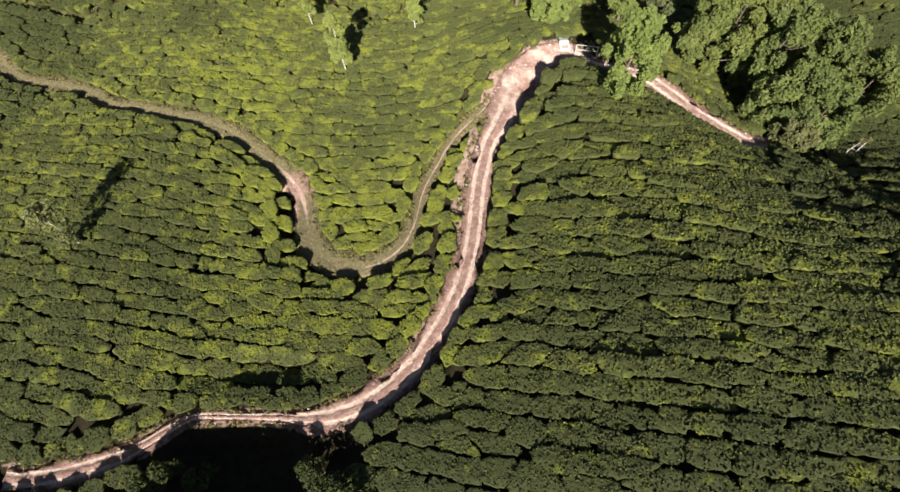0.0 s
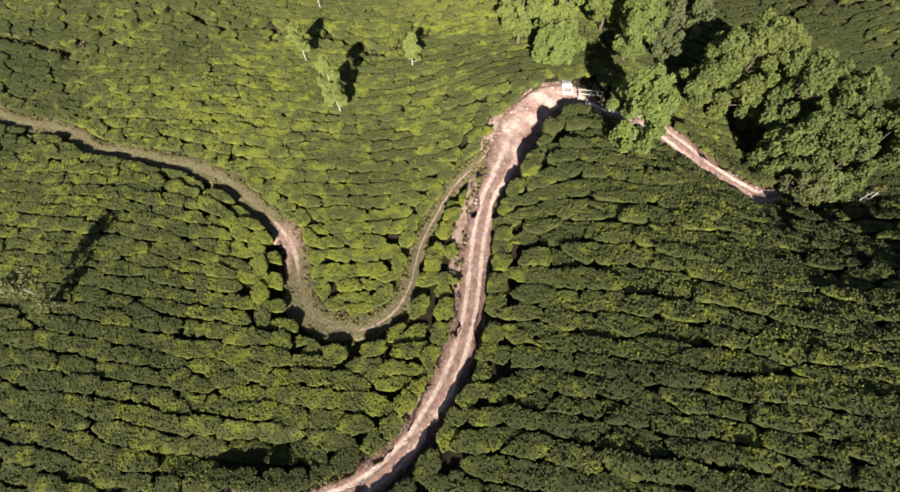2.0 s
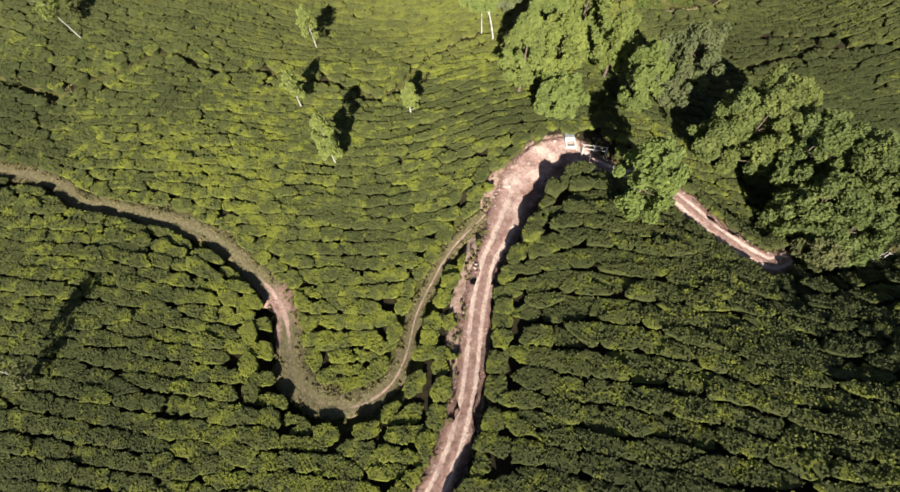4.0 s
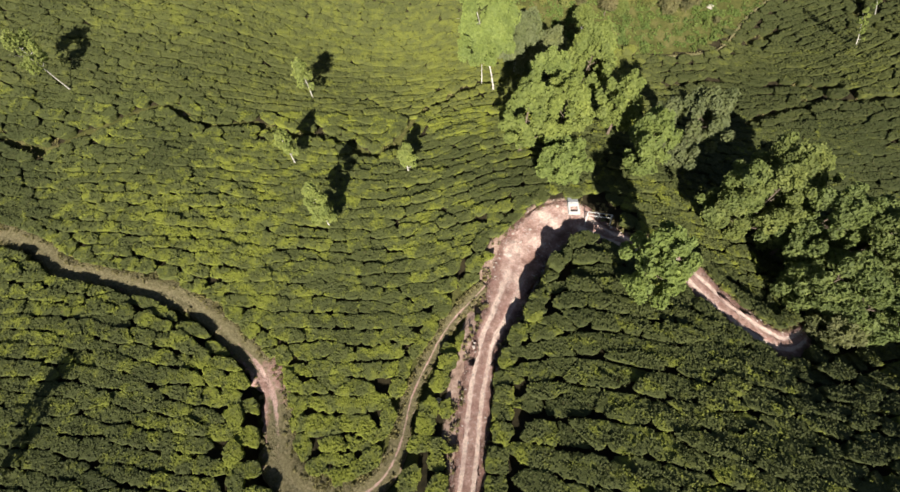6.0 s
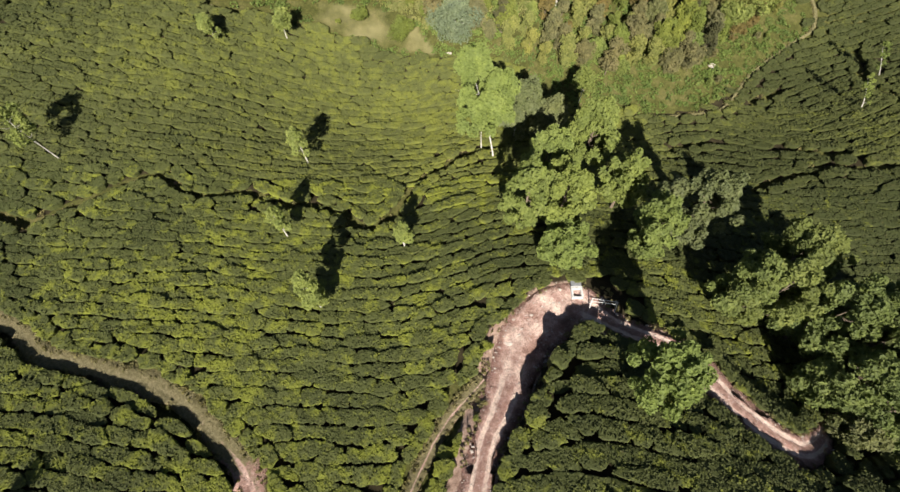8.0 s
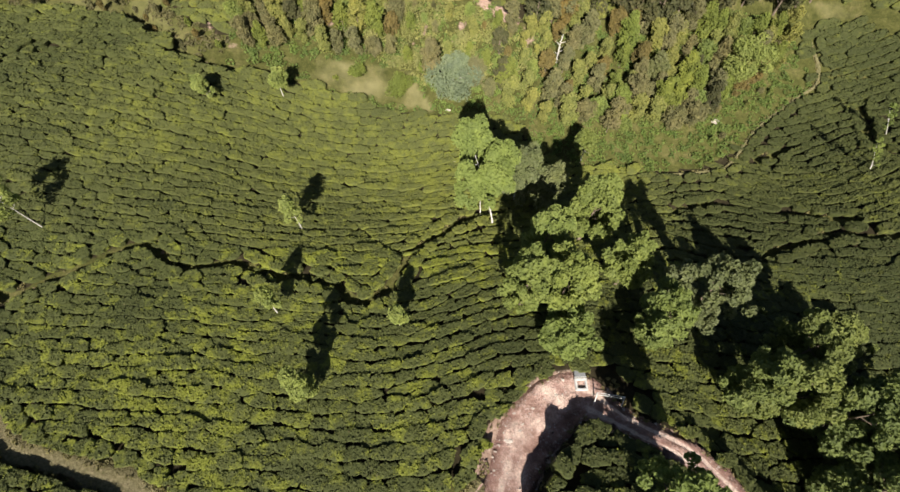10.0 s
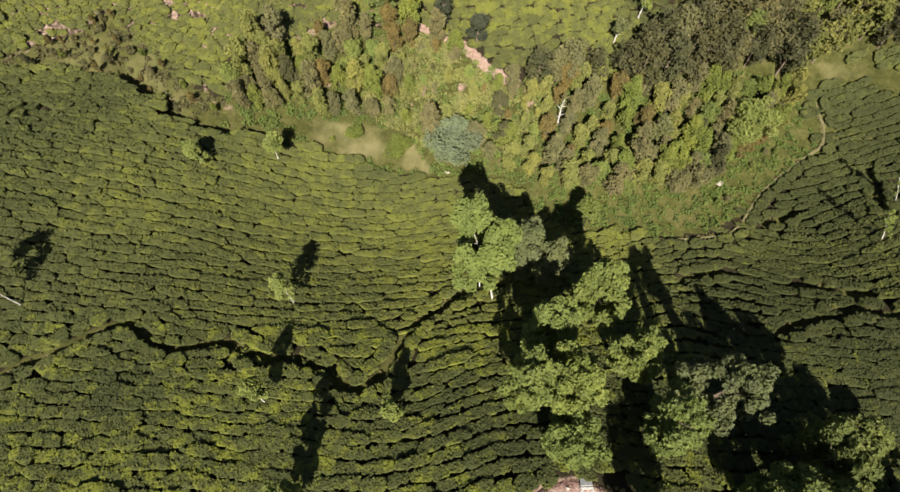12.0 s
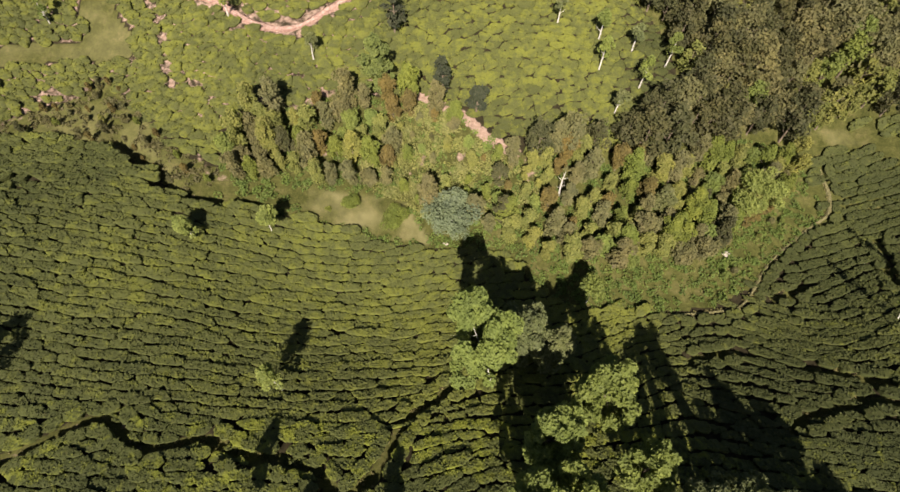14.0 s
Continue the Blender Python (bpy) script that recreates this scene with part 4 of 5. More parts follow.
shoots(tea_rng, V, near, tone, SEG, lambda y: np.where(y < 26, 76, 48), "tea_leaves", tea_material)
shoots(tea_rng, upper_V, upper, upper_tone, 24, lambda y: np.where(y < 60, 28, 19), "upper_tea_leaves", tea_upper)
far_all = far_sites(tea_rng, -72, 40, 72, 118, 1.12)
fx, fy = far_all.T
far_keep = free_of_tracks(fx, fy) & (fy > 75) & ((fy > 79 - 0.03 * fx) | ((abs(fx + 30) < 11) & (fy > 76.8)))
flat = fx > -4 - 0.3 * (fy - 84)
far_V, far_tone, far_at = [], [], []
for block, tall, gap in ((far_keep & flat, 0.30, 0.00), (far_keep & ~flat, 0.42, -0.02)):
    v, t = bush_arrays(far_all, np.zeros_like(far_all), block, 14, tea_rng, 0.5, gap, gap, tall, RINGS[1:], DOME[1:], 0.02, 0.3, 0.8)
    far_V.append(v)
    far_tone.append(np.clip(t - 0.08 + 0.04 * tea_rng.normal(size=len(t)), 0, 1))
    far_at.append(far_all[block])
V, tone, far_at = np.vstack(far_V), np.concatenate(far_tone), np.vstack(far_at)
joined("far_tea", V, tone, *bush_faces(len(RINGS) - 1, 14), tea_far, "sunlit clipped tea bushes on the far hillside", "tea bushes")
shoots(tea_rng, np.concatenate([V[:, :1], np.repeat(V[:, :1], 14, 1) * 0.35 + V[:, 1:15] * 0.65, V[:, 1:]], 1), far_at, tone, 14, lambda y: np.full(np.shape(y), 15.0), "far_tea_leaves", tea_far)

# ------------------------------------------------------------------ trees


def leaves(rng, lobes, density, size, droop=0.2):
    """Bent leaf sprays over the outsides of lobes (x, y, z, rx, rz): vertices, quads and tones."""
    P, N, T = [], [], []
    for (x, y, z, r, rz) in lobes:
        n = max(12, int(density * 4 * math.pi * r * (r + rz) / 2))
        d = rng.normal(size=(n, 3))
        d /= np.linalg.norm(d, axis=1)[:, None]
        d = d[d[:, 2] > -0.55]
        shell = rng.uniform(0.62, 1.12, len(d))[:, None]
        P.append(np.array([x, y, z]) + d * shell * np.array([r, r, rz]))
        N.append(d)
        # shade inside the crown put into the tone: inner leaves darker, outer lighter
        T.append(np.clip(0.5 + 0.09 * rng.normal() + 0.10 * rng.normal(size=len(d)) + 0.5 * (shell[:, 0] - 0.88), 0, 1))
    P, N, T = np.vstack(P), np.vstack(N), np.concatenate(T)
    n = len(P)
    N = N + 0.5 * rng.normal(size=(n, 3)) + np.array([0, 0, 0.3])
    N /= np.linalg.norm(N, axis=1)[:, None]
    A = np.cross(N, rng.normal(size=(n, 3)))
    A /= np.linalg.norm(A, axis=1)[:, None]
    B = np.cross(N, A)
    s = size * rng.uniform(0.6, 1.35, n)[:, None]
    w = s * rng.uniform(0.4, 0.75, n)[:, None]
    # a pointed six-cornered spray, folded along its midrib
    tip, tail = P + A * s, P - A * s * 0.8
    up = N * s * 0.18
    l1, r1 = P + A * s * 0.25 + B * w + up, P + A * s * 0.25 - B * w + up
    V = np.stack([tail - N * s * droop, r1, tip - N * s * droop, l1], 1).reshape(-1, 3)
    quads = np.arange(n)[:, None] * 4 + np.array([[0, 1, 2, 3]])
    return V, quads, np.repeat(T, 4)


def branches(rng, height, crown_from, radius, trunk, bend, limbs, lean=(0, 0)):
    """Trunk and limbs as tapered tubes; the ends of the limbs."""
    k = np.linspace(0, 1, 9)
    tx = lean[0] * k ** 1.2 + bend * np.sin(k * 3.1 + rng.uniform(0, 6)) * k
    ty = lean[1] * k ** 1.2 + bend * np.cos(k * 2.7 + rng.uniform(0, 6)) * k
    stem = np.stack([tx, ty, -0.3 + (height * 0.86 + 0.3) * k], 1)
    runs = [(stem, trunk * (1 - 0.85 * k) * (1 + 0.5 * np.exp(-k * 14)))]
    ends = []
    for i in range(limbs):
        f = rng.uniform(max(0.25, crown_from / height * 0.8), 0.88)
        p = np.array([np.interp(f, k, stem[:, j]) for j in range(3)])
        a = 2.4 * i + rng.uniform(-0.4, 0.4)
        reach = radius * rng.uniform(0.55, 0.95) * (1.15 - 0.45 * f)
        q = p + np.array([math.cos(a) * reach, math.sin(a) * reach, reach * rng.uniform(0.35, 0.9)])
        mid = (p + q) / 2 + np.array([0, 0, -0.1 * reach])
        runs.append((np.array([p, mid, q]), trunk * (1 - 0.75 * f) * np.array([0.55, 0.35, 0.08])))
        ends.append(q)
    return runs, ends, stem


def make_tree(name, seed, height, radius, crown_from, leaf_mat, bark_mat, label, category, at=None, trunk=0.14, density=26, size=0.17, lobes=26, limbs=9,
              bend=0.15, lean=(0, 0), lobe=0.36, squash=0.85, group="", cone=0.0, sparse=1.0):
    """A tree or tall shrub: empty > trunk (with limbs), crown."""
    rng = np.random.default_rng(seed)
    runs, ends, stem = branches(rng, height, crown_from, radius, trunk, bend, limbs, lean)
    top = new(name)
    V, Q = tubes(runs, 7)
    child("trunk", mesh_of("trunk", V, Q, None, bark_mat, True), top)
    mid, half = (height + crown_from) / 2, (height - crown_from) / 2
    uneven = rng.uniform(0, 6.28, 3)
    L = []
    for i in range(lobes):
        if i < len(ends) and rng.uniform() < 0.8:
            p = ends[i]
        else:
            d = rng.normal(size=3)
            d /= np.linalg.norm(d)
            rr = rng.uniform(0.45, 1.0) ** 0.6
            zz = mid + d[2] * half * rr
            f = np.clip(zz / height, 0, 1)
            c = [np.interp(f, np.linspace(0, 1, 9), stem[:, j]) for j in range(2)]
            phi = math.atan2(d[1], d[0])
            rr = rr * (0.86 + 0.17 * math.sin(2 * phi + uneven[0]) + 0.15 * math.sin(3 * phi + uneven[1]) + 0.10 * math.sin(5 * phi + uneven[2]))
            w = radius * rr * (1 - cone * np.clip((zz - crown_from) / (2 * half + 1e-6), 0, 1))
            p = np.array([c[0] + d[0] * w, c[1] + d[1] * w, zz])
        r = radius * lobe * rng.uniform(0.65, 1.25) * sparse
        if i >= lobes - 4:      # the tip of the crown
            a = 1.57 * i
            p = np.array([stem[-1, 0] + 0.22 * radius * math.cos(a), stem[-1, 1] + 0.22 * radius * math.sin(a), height - r * squash * (1.0 if i % 2 else 1.6)])
        L.append((p[0], p[1], min(p[2], height - r * 0.6), r, r * squash))
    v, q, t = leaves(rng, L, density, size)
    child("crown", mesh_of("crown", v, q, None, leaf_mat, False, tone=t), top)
    tagged(top, label, category, group)
    if at is not None:
        stand(top, *at)
    return top


def stand(ob, x, y, turn=0.0, scale=1.0):
    z = float(ground_z(np.array([x]), np.array([y]))[0])
    ob.matrix_basis = pose(x, y, z - 0.05, 0, 0, turn) @ Matrix.Scale(scale, 4)
    return ob


BROAD = "broad leafy tree with a sunlit bright green crown beside the track"
# x, y, height, crown radius, crown starts at, leaves, seed
for x, y, h, r, c, mat, seed, label in (
        (4.9, 50.1, 10.6, 2.8, 3.8, crown_green, 11, "tall tree with a pale trunk and fresh green crown"),
        (7.3, 54.2, 7.6, 2.4, 2.2, crown_grey, 12, "tall tree with a grey-green feathery crown"),
        (10.0, 53.2, 6.2, 1.9, 1.2, crown_grey, 13, "slim grey-green tree between taller trees"),
        (12.9, 48.0, 9.6, 2.3, 2.2, crown_green, 14, BROAD),
        (8.4, 44.4, 8.6, 2.0, 2.4, crown_green, 15, BROAD),
        (6.6, 40.2, 9.2, 1.9, 1.8, crown_green, 16, BROAD),
        (9.4, 39.8, 8.8, 2.1, 1.6, crown_green, 33, BROAD),
        (9.2, 36.6, 4.8, 1.9, 0.9, crown_green, 17, "low bushy green tree at the road bend"),
        (14.9, 42.4, 7.6, 1.8, 2.0, crown_green, 18, BROAD),
        (16.1, 37.5, 7.9, 1.9, 1.0, crown_green, 19, BROAD),
        (20.3, 39.9, 9.6, 2.2, 0.6, crown_grey, 34, "spreading tree with a dull grey-green crown"),
        (13.2, 25.8, 8.2, 1.95, 0.8, crown_green, 21, "narrow tall green tree standing below the track"),
        (22.1, 33.2, 8.6, 2.1, 0.4, crown_deep, 22, BROAD),
        (24.0, 32.4, 9.8, 2.1, 0.4, crown_deep, 32, BROAD),
        (26.6, 35.5, 9.5, 2.0, 1.2, crown_deep, 23, BROAD),
        (29.9, 36.9, 8.6, 2.0, 1.0, crown_deep, 36, BROAD),
        (28.2, 26.6, 8.6, 2.4, 1.0, crown_deep, 24, BROAD),
        (28.0, 31.0, 10.8, 2.4, 1.2, crown_deep, 25, BROAD),
        (31.8, 29.5, 11.6, 2.3, 1.2, crown_deep, 35, BROAD),
        (30.4, 24.8, 7.8, 2.2, 1.0, crown_deep, 26, BROAD),
        (28.6, 23.8, 4.0, 1.5, 0.6, crown_grey, 27, "low scrubby tree beside the track end"),
        (34.6, 32.2, 8.8, 2.2, 1.2, crown_deep, 28, BROAD),
        (33.8, 26.6, 10.2, 2.4, 1.6, crown_deep, 29, BROAD)):
    make_tree("broadleaf_tree", seed, h, r * 1.1, c, mat, bark_pale if seed in (11, 12) else bark_brown, label, "tree", (x, y), trunk=0.085 if seed in (11, 12) else 0.09 + 0.008 * h,
              lobes=int(40 + 14 * r), lobe=0.20, squash=1.45, density=54, size=0.17, lean=(-2.6, 3.0) if seed == 11 else (0.0, 0.0), cone=-0.35 if seed in (32, 23, 25, 35, 36) else -0.2 if seed == 34 else 0.0, group="trees along the track")

SLIM = "slim young silver-trunked tree with a thin light green crown among tea"
for x, y, h, r, c, lean, seed, dens, mat in (
        (-14.1, 39.7, 4.8, 0.62, 2.3, (-0.4, 0.1), 41, 22, crown_fresh), (-9.8, 32.6, 6.9, 0.9, 0.9, (-0.35, 0.1), 42, 24, crown_fresh),
        (-3.5, 38.6, 4.4, 0.72, 1.3, (0.0, 0), 43, 12, crown_fresh), (-14.5, 49.9, 5.6, 0.9, 2.9, (-0.2, 0), 44, 7, crown_fresh),
        (-36.9, 47.3, 6.9, 1.7, 3.2, (-1.6, 0.5), 45, 9, crown_fresh), (-26.5, 65.0, 3.4, 0.9, 1.3, (-0.3, 0), 46, 14, crown_fresh),
        (-19.3, 67.4, 4.2, 0.9, 1.8, (-0.1, 0), 47, 12, crown_fresh), (-27.1, 13.4, 5.4, 0.9, 0.8, (0.3, 0.2), 48, 6, crown_grey),
        (48.0, 59.5, 5.2, 0.5, 2.0, (-2.3, 0.3), 49, 5, crown_green), (53.3, 65.7, 5.2, 0.5, 2.2, (-3.2, 0.2), 50, 5, crown_green),
        (3.7, 51.8, 6.4, 0.9, 3.6, (-0.3, 0.6), 52, 14, crown_green), (15.7, 61.2, 5.0, 1.3, 2.4, (-0.2, 0.3), 51, 6, crown_green)):
    make_tree("silver_tree", seed, h, r, c, mat, bark_pale, SLIM if abs(lean[0]) < 2 else "leaning silver-trunked tree with a thin sparse crown", "tree", (x, y), trunk=0.07,
              density=dens * 4.6, size=0.15, lobes=26, limbs=8, bend=0.12, lean=lean, lobe=0.42 if r < 1.4 else 0.24, squash=1.2, group="shade trees in the tea")

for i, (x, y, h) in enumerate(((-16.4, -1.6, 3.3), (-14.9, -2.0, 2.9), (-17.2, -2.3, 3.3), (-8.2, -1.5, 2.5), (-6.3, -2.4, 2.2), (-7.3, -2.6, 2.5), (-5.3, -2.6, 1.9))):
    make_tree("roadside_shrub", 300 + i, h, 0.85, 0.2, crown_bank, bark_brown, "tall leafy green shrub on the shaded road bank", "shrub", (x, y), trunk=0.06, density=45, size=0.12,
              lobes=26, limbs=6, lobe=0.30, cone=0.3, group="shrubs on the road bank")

POLLARD = "pale bare-stemmed shade tree with a small tuft of leaves"
for i, (x, y) in enumerate(((13.1, 93.1), (18.2, 91.3), (18.1, 87.5), (22.6, 90.9), (23.3, 86.4), (27.0, 89.7), (19.9, 82.6), (17.5, 78.9), (-27.6, 92.4), (-16.4, 86.7), (-51.9, 93.6))):
    make_tree("shade_tree", 60 + i, 3.6 + 0.5 * (i % 3), 0.85, 2.1, crown_green if i % 3 else crown_grey, bark_pale, POLLARD, "tree", (x, y), trunk=0.11,
              density=46, size=0.15, lobes=10, limbs=5, bend=0.08, lean=(0.15, 0), lobe=0.5, group="shade trees on the far hill")

make_tree("conifer", 81, 7.6, 1.9, 0.5, crown_deep, bark_brown, "dense green conical tree at the scrub edge", "tree", (-8.4, 83.9), density=42, lobes=48, lobe=0.30, cone=0.72)
make_tree("conifer", 82, 5.6, 1.6, 0.9, crown_pine, bark_brown, "dark layered conical tree on the tea slope", "tree", (-6.9, 90.4), density=24, lobes=34, lobe=0.26, squash=0.5, cone=0.75)
make_tree("dark_shrub_tree", 83, 5.5, 1.15, 0.3, crown_pine, bark_brown, "small dark conical tree on bare earth edge", "tree", (-0.8, 83.9), density=40, lobes=30, lobe=0.36, cone=0.75)
make_tree("dark_shrub_tree", 84, 3.7, 1.3, 0.3, crown_pine, bark_brown, "round dark shrub on the bare earth edge", "shrub", (3.3, 82.0), density=40, lobes=26, lobe=0.38, cone=0.5)
make_tree("dark_shrub_tree", 91, 3.8, 0.9, 0.2, crown_dark, bark_brown, "dark upright shrub on the open sunny bank", "shrub", (6.1, 74.2), density=40, lobes=24, lobe=0.40, cone=0.3)
make_tree("dark_shrub_tree", 92, 5.0, 0.95, 0.2, crown_dark, bark_brown, "tall dark upright shrub beside the blue-green tree", "shrub", (6.4, 70.0), density=40, lobes=28, lobe=0.38, cone=0.4)
make_tree("bluish_tree", 85, 5.2, 2.8, 0.4, crown_blue, bark_pale, "low spreading blue-green tree beside the clearing", "tree", (0.6, 69.8), density=24, size=0.15, lobes=34, lobe=0.34)
make_tree("bright_tree", 86, 6.4, 2.9, 0.5, crown_fresh, bark_brown, "bright yellow-green spreading tree in the scrub", "tree", (37.6, 75.2), density=24, lobes=34, lobe=0.32)
for i, (x, y) in enumerate(((36.0, 24.2), (37.2, 24.5))):
    make_tree("bare_tree", 89 + i, 2.3, 0.5, 1.4, crown_olive, bark_pale, "pale bare-stemmed dead tree on the slope", "tree", (x, y), trunk=0.09, density=0.6, lobes=3, limbs=5, lean=(0.8, 0.5), group="bare trees")
make_tree("bare_tree", 87, 4.6, 0.9, 2.0, crown_olive, bark_pale, "dead bare pale tree standing in scrub", "tree", (13.2, 73.4), density=1.0, lobes=4, limbs=14)


# shrubs of the gully: a few shapes, each copied many times
def scrub():
    rng = np.random.default_rng(21)
    kinds = []
    for i, (mat, h, r, cone, words) in enumerate((
            (crown_low, 4.2, 1.0, 0.5, "upright leafy green young shrub"), (crown_yellow, 4.0, 1.05, 0.45, "upright yellow-green shrub"),
            (crown_olive, 4.4, 1.0, 0.5, "upright olive shrub with dense twigs"), (crown_olive, 2.8, 1.15, 0.3, "broad olive-brown shrub"),
            (crown_russet, 3.6, 0.85, 0.5, "russet-tipped wild shrub"), (crown_green, 3.0, 1.05, 0.4, "fresh green wild shrub"),
            (crown_dark, 4.2, 0.95, 0.4, "dark dull green shrub"), (crown_grey, 3.0, 1.1, 0.4, "grey-green feathery shrub"))):
        ob = make_tree("wild_shrub", 100 + i, h, r, 0.15, mat, bark_brown, words + " in the gully scrub", "shrub", None, trunk=0.05, density=40, size=0.15, lobes=34,
                       limbs=6, bend=0.1, lobe=0.36, squash=1.5, cone=cone, group="shrubs of the gully")
        kinds.append(ob)
    used = set()

    def place(x, y, k, scale):
        turn = rng.uniform(0, 360)
        if k not in used:
            used.add(k)
            return stand(kinds[k], x, y, turn, scale)
        ob = copy_thing(kinds[k], Matrix.Identity(4))
        return stand(ob, x, y, turn, scale)

    def scatter(n, box, region, weights, s0, s1, gap, avoid=()):
        done, tries = [], 0
        while len(done) < n and tries < 40 * n:
            tries += 1
            x, y = rng.uniform(box[0], box[1]), rng.uniform(box[2], box[3])
            if not inside(np.array([x]), np.array([y]), region)[0] or any(inside(np.array([x]), np.array([y]), a)[0] for a in avoid):
                continue
            if any((x - a) ** 2 + (y - b) ** 2 < gap * gap for a, b in done) or min(nearest([x], [y], line)[0][0] for line in SOIL_LINES) < 1.1:
                continue
            done.append((x, y))
            place(x, y, int(rng.choice(8, p=weights)), rng.uniform(s0, s1))

    GLADE = [(-7, 73.5), (1, 71.3), (8, 70.2), (11, 74), (4, 79), (-1, 81.5), (-6, 81)]
    SCRUB = [(-24, 72.5), (-18, 73.8), (-9, 74.5), (-4, 73), (0, 71), (4, 68.5), (12, 66), (20, 66), (30, 68.5), (38, 73.5), (44, 78), (46, 83), (24, 78), (8, 77.4), (4, 79.5), (0, 82), (-4, 83.5), (-10, 83), (-17, 81), (-24, 80.6), (-25.5, 77)]
    scatter(205, (-26, 46, 66, 84), SCRUB, [.17, .36, .22, .07, .10, .04, .03, .01], 0.70, 1.30, 1.55, (CLEARING, GLADE))
    scatter(34, (-8, 11, 70, 82), GLADE, [.22, .25, .18, .15, .08, .1, .02, 0], 0.32, 0.72, 1.5)
    scatter(40, (-54, -25, 69, 86), GULLY, [.08, .10, .17, .30, .30, 0, .05, 0], 0.26, 0.46, 1.2)
    scatter(12, (30, 48, 63, 80), GULLY, [.2, .3, .1, .1, 0, .3, 0, 0], 0.26, 0.46, 1.2)


scrub()


def undergrowth():
    """Low wild leaves over the gully floor, too many to count."""
    rng = np.random.default_rng(33)
    n = 6000
    x, y = rng.uniform(-56, 56, n), rng.uniform(60, 90, n)
    ok = inside(x, y, GULLY) & ~inside(x, y, CLEARING) & (rng.uniform(size=n) < np.where(x < -26, 0.9, 1.0)) & off_bare_spots(x, y)
    x, y = x[ok], y[ok]
    z = ground_z(x, y)
    r = rng.uniform(0.25, 0.6, len(x)) * np.where(x < -26, 0.8, 1.0)
    for name, sel, mat, words in (("undergrowth", x > -26, ground_leaf, "low tangled wild green plants on the gully floor"), ("dry_undergrowth", x <= -26, dry_leaf, "low brownish wild plants and dry tufts on the slope")):
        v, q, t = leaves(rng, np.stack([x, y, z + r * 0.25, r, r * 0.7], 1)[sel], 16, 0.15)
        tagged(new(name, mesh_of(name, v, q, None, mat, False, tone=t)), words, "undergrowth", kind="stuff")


undergrowth()


def glade():
    """Bright low growth on the open sunny bank of the gully."""
    rng = np.random.default_rng(35)
    n = 1000
    x, y = rng.uniform(-12, 14, n), rng.uniform(68, 84, n)
    ok = inside(x, y, GULLY) & ~inside(x, y, CLEARING) & (nearest(x, y, SOIL_LINES[2])[0] > 1.0) & (np.hypot((x - 1) / 1.7, y - 77) < 6.5) & off_bare_spots(x, y)
    x, y = x[ok], y[ok]
    r = rng.uniform(0.2, 1.0, len(x)) ** 1.5
    r = np.maximum(r, 0.15)
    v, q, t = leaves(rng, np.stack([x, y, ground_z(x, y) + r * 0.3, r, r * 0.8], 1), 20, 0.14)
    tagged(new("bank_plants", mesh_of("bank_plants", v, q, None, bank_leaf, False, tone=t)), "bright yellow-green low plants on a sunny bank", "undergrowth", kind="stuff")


glade()


def verge():
    """Weeds and dry grass tufts along the paths and terrace edges."""
    rng = np.random.default_rng(91)
    P = []
    for line, n, lo, hi in ((FOOTPATH, 620, 0.5, 1.6), (TERRACE, 420, 0.0, 0.9), (ROAD, 800, 0.95, 1.9), (GRASS_PATH, 160, 0.6, 2.0)):
        k = rng.integers(2, len(line) - 2, n)
        d = np.gradient(line[:, :2], axis=0)[k]
        d /= np.hypot(*d.T)[:, None]
        w = line[k, 2] if line.shape[1] > 2 else np.full(n, 1.0)
        side = np.where(rng.uniform(size=n) < (0.75 if line is FOOTPATH else 0.5), -1, 1) * rng.uniform(lo, hi, n)
        side = np.where((line is FOOTPATH) & (side > 0), np.minimum(side, 0.9), side)
        p = line[k, :2] + np.stack([d[:, 1], -d[:, 0]], 1) * (w * side)[:, None]
        P.append(p)
    P = np.vstack(P)
    P = P[ditch(P[:, 0], P[:, 1]) < 0.1]
    z = ground_z(P[:, 0], P[:, 1])
    r = rng.uniform(0.08, 0.2, len(P))
    v, q, t = leaves(rng, np.column_stack([P, z + 0.10, r, r * 0.9]), 45, 0.10)
    tagged(new("verge_weeds", mesh_of("verge_weeds", v, q, None, verge_leaf, False, tone=t)), "dry grass tufts and weeds along the paths", "weeds", kind="stuff")


verge()


